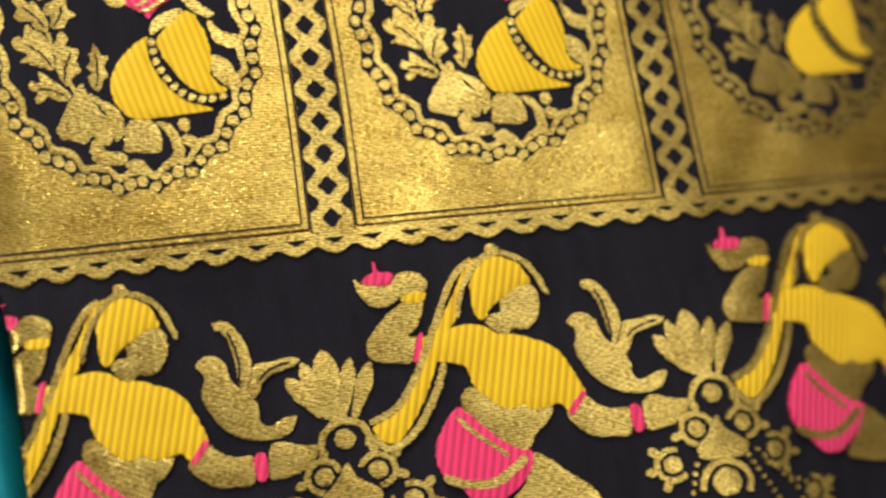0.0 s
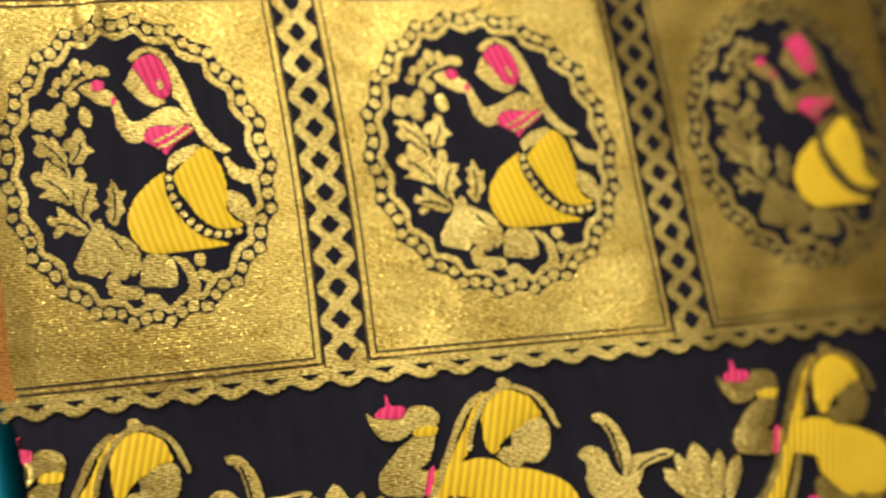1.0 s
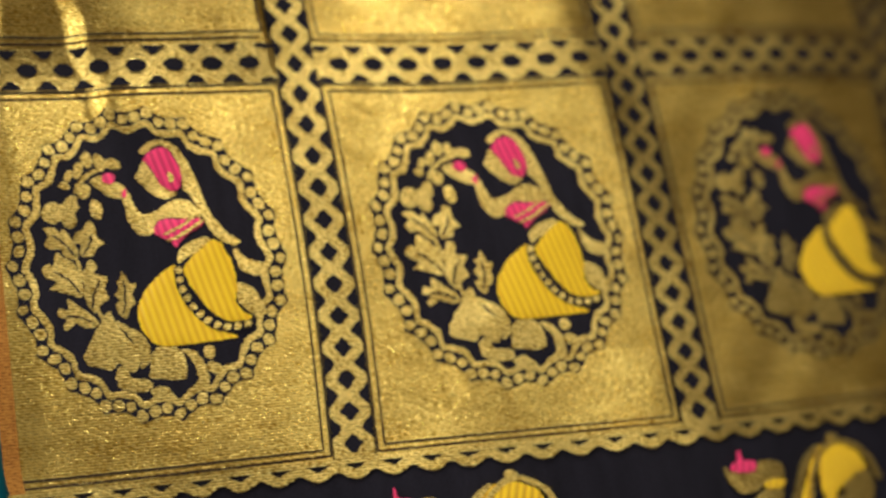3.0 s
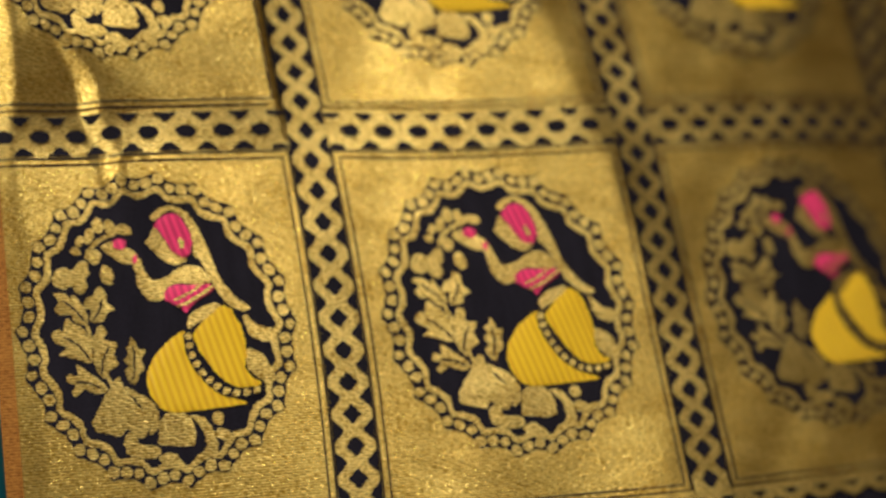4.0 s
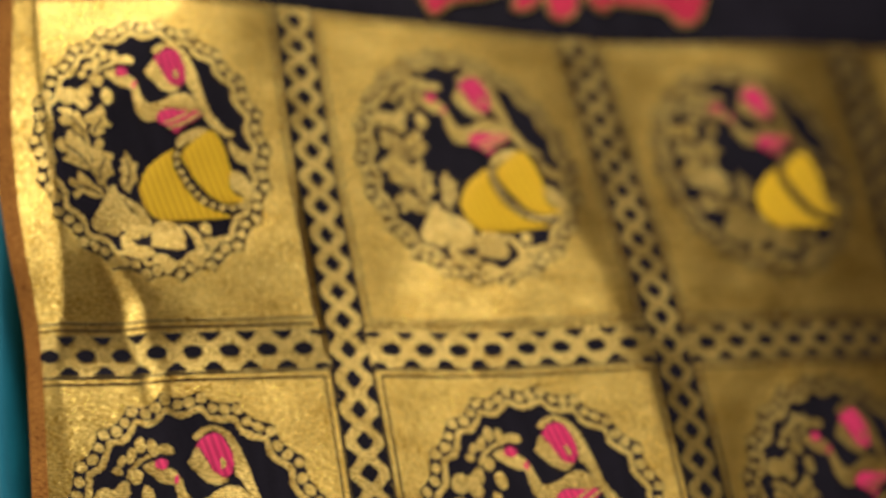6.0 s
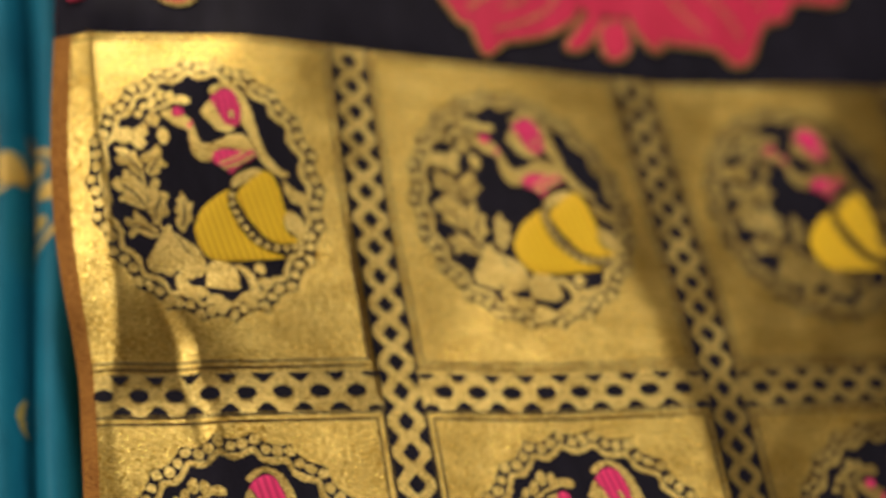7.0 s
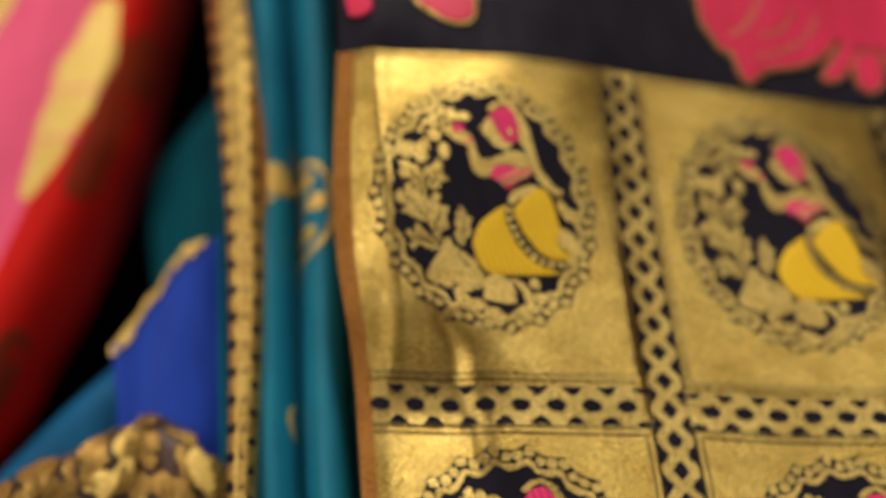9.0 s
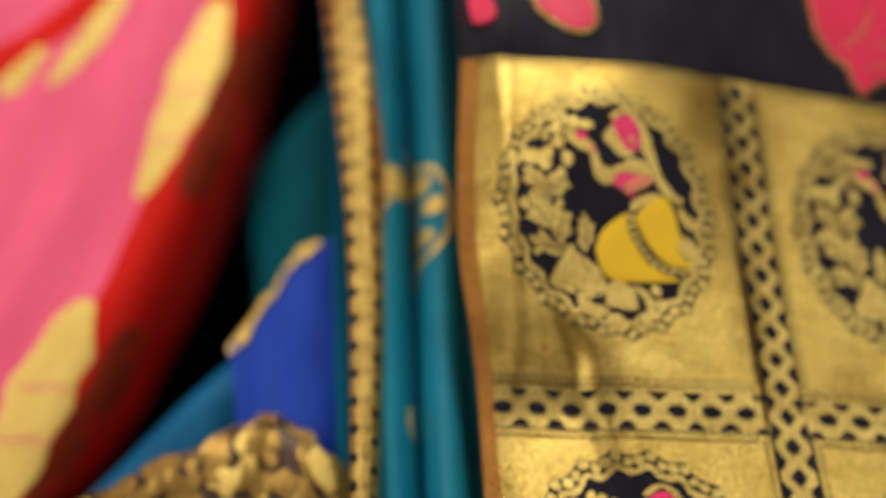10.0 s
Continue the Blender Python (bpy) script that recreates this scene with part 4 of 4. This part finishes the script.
for i in range(-12, 16):
    v = -0.004 + i * 0.0080
    patch("dark_dot", strip_shape, [oval(0.0012, v, 0.0030, 0.0032, 25)], NAVY, border, 0.0, 0.0002, 0.003, 0.2)
    patch("dark_dot", strip_shape, [oval(0.0080, v - 0.0042, 0.0022, 0.0026, 25)], NAVY, border, 0.0, 0.0002, 0.003, 0.2)
    patch("dark_dot", strip_shape, [oval(0.0052, v - 0.0006, 0.0016, 0.0012, 35)], UMBER, border, 0.0, 0.0002, 0.003, 0.2)
    patch("gold_scallop", strip_shape, [oval(0.0030, v - 0.004, 0.0042, 0.0046)], BORDER_GOLD, border, 0.0, 0.0002, 0.002, 0.6)
patch("copper_leaf", strip_shape, [rounded([(0.0104, 0.020), (0.0088, 0.034), (0.0080, 0.048), (0.0092, 0.062), (0.0106, 0.052), (0.0112, 0.036)], 3)], BROWN, border, 0.0, 0.0003, 0.002, 0.4, "copper leaf motif beside the border")

# the woven gold motifs on the pleats
a = np.radians(np.arange(-90, 91, 10))
half = np.stack([-0.0992 + 0.0112 * np.cos(a), 0.0215 + 0.0155 * np.sin(a)], 1)
patch("gold_motif", teal_shape, [ribbon(half, 0.0016)], BUTI, teal, 0.0, 0.0004, 0.002, 0.5, "half-round gold motif")
for x, y, w, h in ((-0.0958, 0.0305, 0.005, 0.005), (-0.0930, 0.0225, 0.0066, 0.0056), (-0.0958, 0.0135, 0.005, 0.005)):
    patch("gold_dot", teal_shape, [oval(x, y, w, h)], BUTI, teal, 0.0, 0.0004, 0.002)
patch("copper_stem", teal_shape, [ribbon(rounded([(-0.0997, 0.046), (-0.0987, 0.038), (-0.0983, 0.025), (-0.0979, 0.010), (-0.0985, 0.0)], 4, False), 0.0017)], BROWN, teal, 0.0, 0.0004, 0.002)
patch("gold_motif", teal_shape, [rounded([(-0.1085, 0.034), (-0.105, 0.038), (-0.1012, 0.036), (-0.1008, 0.029), (-0.104, 0.028), (-0.108, 0.024)], 3)], BUTI, teal, 0.0, 0.0004, 0.002, 0.5, "gold leaf motif")
patch("gold_motif", teal_shape, [rounded([(-0.1012, -0.036), (-0.1032, -0.041), (-0.1012, -0.047), (-0.1018, -0.041)], 3)], BUTI, teal, 0.0, 0.0004, 0.002, 0.5, "small gold crescent")


# ---- the cloths in the gap behind ----
def draped(name, label, category, mat, x0, x1, top, depth, thick=0.012, part_label=""):
    """A cloth folded over: a rounded upper edge along top(x) and a front hanging to the floor."""
    def shape(u, v):
        z0 = top(u)
        # v from 0 at the back over the lip, then downwards
        a = np.clip(v / thick, 0, 1) * np.pi
        z = z0 - thick / 2 + thick / 2 * np.sin(a)
        drop = np.clip(v - thick, 0, 10)
        z = np.where(v > thick, (z0 - thick / 2) * (1 - np.clip(drop / 1.2, 0, 1)), z)
        y = depth(u) + thick / 2 * np.cos(a) + 0.0
        return np.stack([u + 0.0008 * np.sin(v * 140 + u * 90), y + 0.0012 * np.sin(u * 160 + v * 22), z], 1)
    ob = thing(name, label, category)
    uu = np.arange(x0, x1, 0.002)
    vv = np.concatenate([np.linspace(0, thick, 10), np.arange(thick + 0.003, 0.12, 0.004), np.arange(0.13, 1.22, 0.04)])
    sheet = grid_sheet("front", shape, uu, vv, mat, ob, 0.0, part_label)
    return ob, sheet, shape


blue, blue_front, blue_shape = draped("royal_blue_saree", "royal blue silk saree with a scalloped gold edge, folded", "saree", BLUE, -0.1545, -0.108,
                                      lambda u: 1.290 + np.clip(1.45 * (u + 0.1534), 0, 0.029) + 0.30 * np.clip(u + 0.1334, 0, 0.05) - 0.8 * np.clip(-0.1534 - u, 0, 1),
                                      lambda u: 0.036 + 0.0 * u, 0.004)
for i, k in enumerate(np.linspace(0, 1, 9)):
    u = -0.1530 + k * 0.024
    patch("gold_scallop", blue_shape, [oval(u, 0.0036 + 0.0008 * np.sin(i * 2.0), 0.0038, 0.0030 + 0.0014 * np.sin(i * 1.3))], BUTI, blue_front, 0.0, -0.0007, 0.0016, 0.3)

draped("azure_saree", "azure blue silk saree folded under the brocade", "saree", AZURE, -0.235, -0.138,
       lambda u: 1.2945 + 0.90 * np.clip(u + 0.152, -0.06, 0) - 0.9 * np.clip(u + 0.152, 0, 0.02), lambda u: 0.058 + 0.0 * u, 0.02)
draped("deep_teal_saree", "deep teal silk saree hanging in shadow", "saree", DEEP_TEAL, -0.150, -0.10,
       lambda u: 1.385 + 0.9 * (u + 0.146), lambda u: 0.115 - 0.3 * (u + 0.15), 0.03)
# added sheet: its black colour stands for the gap's deep shade, no cloth
draped("gap_shade_sheet", "added black sheet standing in for deep shade behind the sarees", "cloth", GAP_SHADE, -0.42, -0.05, lambda u: 1.75 + 0.0 * u, lambda u: 0.19 + 0.0 * u, 0.02)
draped("crimson_saree", "crimson silk saree, a small corner showing", "saree", RED, -0.152, -0.138, lambda u: 1.281 + 0.3 * (u + 0.145), lambda u: 0.046 + 0.0 * u, 0.006)

brocade, brocade_front, brocade_shape = draped("gold_brocade_cloth", "folded dark cloth covered in gold brocade flowers", "cloth", UMBER, -0.235, -0.116,
                                               lambda u: 1.266 - 0.42 * np.abs(np.clip(u + 0.1450, -1, 0)) ** 1.0 - 0.5 * np.clip(u + 0.1450, 0, 0.012) - 1.25 * np.clip(u + 0.133, 0, 1),
                                               lambda u: 0.033 + 0.0 * u, 0.018)
rng = random.Random(5)
for i in range(270):
    u, v = rng.uniform(-0.230, -0.119), rng.uniform(0.005, 0.055)
    w = rng.uniform(0.0035, 0.0085)
    n = 11
    t = np.arange(n) * 2 * np.pi / n
    r = w / 2 * (0.8 + 0.3 * np.array([rng.random() for j in range(n)]))
    patch("gold_blossom", brocade_shape, [np.stack([u + r * np.cos(t), v + r * np.sin(t)], 1)], GOLD_DULL if i % 7 else BUTI, brocade_front, 0.0, -0.0003 - 0.00001 * i, 0.003, 0.3)


# ---- the red and pink saree ----
def red_edge(z):
    s = np.interp(z, [0.0, 1.0, 1.20, 1.251, 1.2717, 1.3149, 1.3659, 1.4217, 1.6, 1.9], [-0.31, -0.30, -0.233, -0.2049, -0.1932, -0.1702, -0.1489, -0.1357, -0.11, -0.09])
    return s


def red_shape(u, v):
    """u: how far in from the turned edge (0 at the edge, negative inwards)."""
    z = 1.3 + v
    x = red_edge(z) + u
    s = -u
    y = 0.046 + 0.04 * np.exp(-np.clip(s, 0, 1) / 0.0045) + 0.10 * np.clip(s - 0.05, 0, 1) + 0.0006 * np.sin(s * 210 + v * 30)
    return np.stack([x, y, z], 1)


red = thing("red_pink_saree", "coral pink silk saree with pale gold motifs and red border", "saree")
vv = np.concatenate([np.arange(-1.3, -0.1, 0.05), np.arange(-0.1, 0.2, 0.004), np.arange(0.2, 0.5, 0.03)])
grid_sheet("border", red_shape, np.linspace(-0.0235, 0.0, 30), vv, RED, red, 0.0, "red silk border turning into shadow")
grid_sheet("field", red_shape, np.concatenate([np.arange(-0.3, -0.1, 0.01), np.linspace(-0.1, -0.0235, 40)]), vv, CORAL, red, 0.0, "coral pink silk field")


def red_at(x, z):
    return (x - red_edge(z), z - 1.3)


def tapered(line, widths):
    """A woven motif along a line: wide where the widths say, with a gently scalloped rim."""
    p = rounded(np.array([red_at(x, z) for x, z in line]), 8, False)
    d = np.gradient(p, axis=0)
    n = np.stack([-d[:, 1], d[:, 0]], 1) / np.linalg.norm(d, axis=1)[:, None]
    k = np.linspace(0, 1, len(p))
    w = np.interp(k, np.linspace(0, 1, len(widths)), widths) / 2 * np.clip(np.sqrt(np.clip(4.5 * k * (1 - k), 0.02, 1)), 0, 1)
    one, two = w * (1 + 0.09 * np.sin(k * 21)), w * (1 + 0.09 * np.sin(k * 24 + 1.0))
    return np.vstack([p - n * one[:, None], (p + n * two[:, None])[::-1]])


for line, widths, cuts in (([(-0.1560, 1.4150), (-0.164, 1.390), (-0.173, 1.367), (-0.1830, 1.343)], (0.012, 0.017, 0.013, 0.010), (0.46, 0.74)),
                           ([(-0.2005, 1.310), (-0.210, 1.288), (-0.2185, 1.267), (-0.2280, 1.243)], (0.017, 0.021, 0.019, 0.022), (0.42, 0.68)),
                           ([(-0.186, 1.428), (-0.198, 1.404), (-0.213, 1.385)], (0.007, 0.009, 0.006), ()),
                           ([(-0.214, 1.404), (-0.228, 1.383)], (0.009, 0.010), ())):
    motif = patch("gold_motif", red_shape, [tapered(line, widths)], BUTI, red, 0.0, 0.0004, 0.003, 0.5, "pale gold woven motif")
    path = rounded(np.array([red_at(x, z) for x, z in line]), 8, False)
    for k in cuts:
        q = path[int(k * (len(path) - 1))]
        bar = np.array([q + (-0.0085, 0.0012), q + (-0.003, -0.0006), q + (0.003, 0.0002), q + (0.0085, -0.0016)])
        patch("coral_line", red_shape, [ribbon(bar, 0.0009)], CORAL, motif, 0.0004, 0.0001, 0.003, 0.2)
for line, width in (([(-0.1450, 1.405), (-0.158, 1.372), (-0.168, 1.345)], 0.010), ([(-0.186, 1.302), (-0.196, 1.282), (-0.208, 1.262), (-0.216, 1.245)], 0.008)):
    path = np.array([red_at(x, z) for x, z in line])
    patch("maroon_motif", red_shape, [rounded(ribbon(rounded(path, 3, False), width, 0.6), 2)], MAROON, red, 0.0, 0.0004, 0.003, 0.5, "dark maroon woven motif in the border")
wedge = np.array([red_at(x, z) for x, z in ((-0.245, 1.390), (-0.222, 1.400), (-0.205, 1.412), (-0.192, 1.426))])
patch("red_fold", red_shape, [rounded(ribbon(rounded(wedge, 3, False), 0.012, 0.5), 2)], RED, red, 0.0, 0.0004, 0.003, 0.5, "red silk showing in a fold")
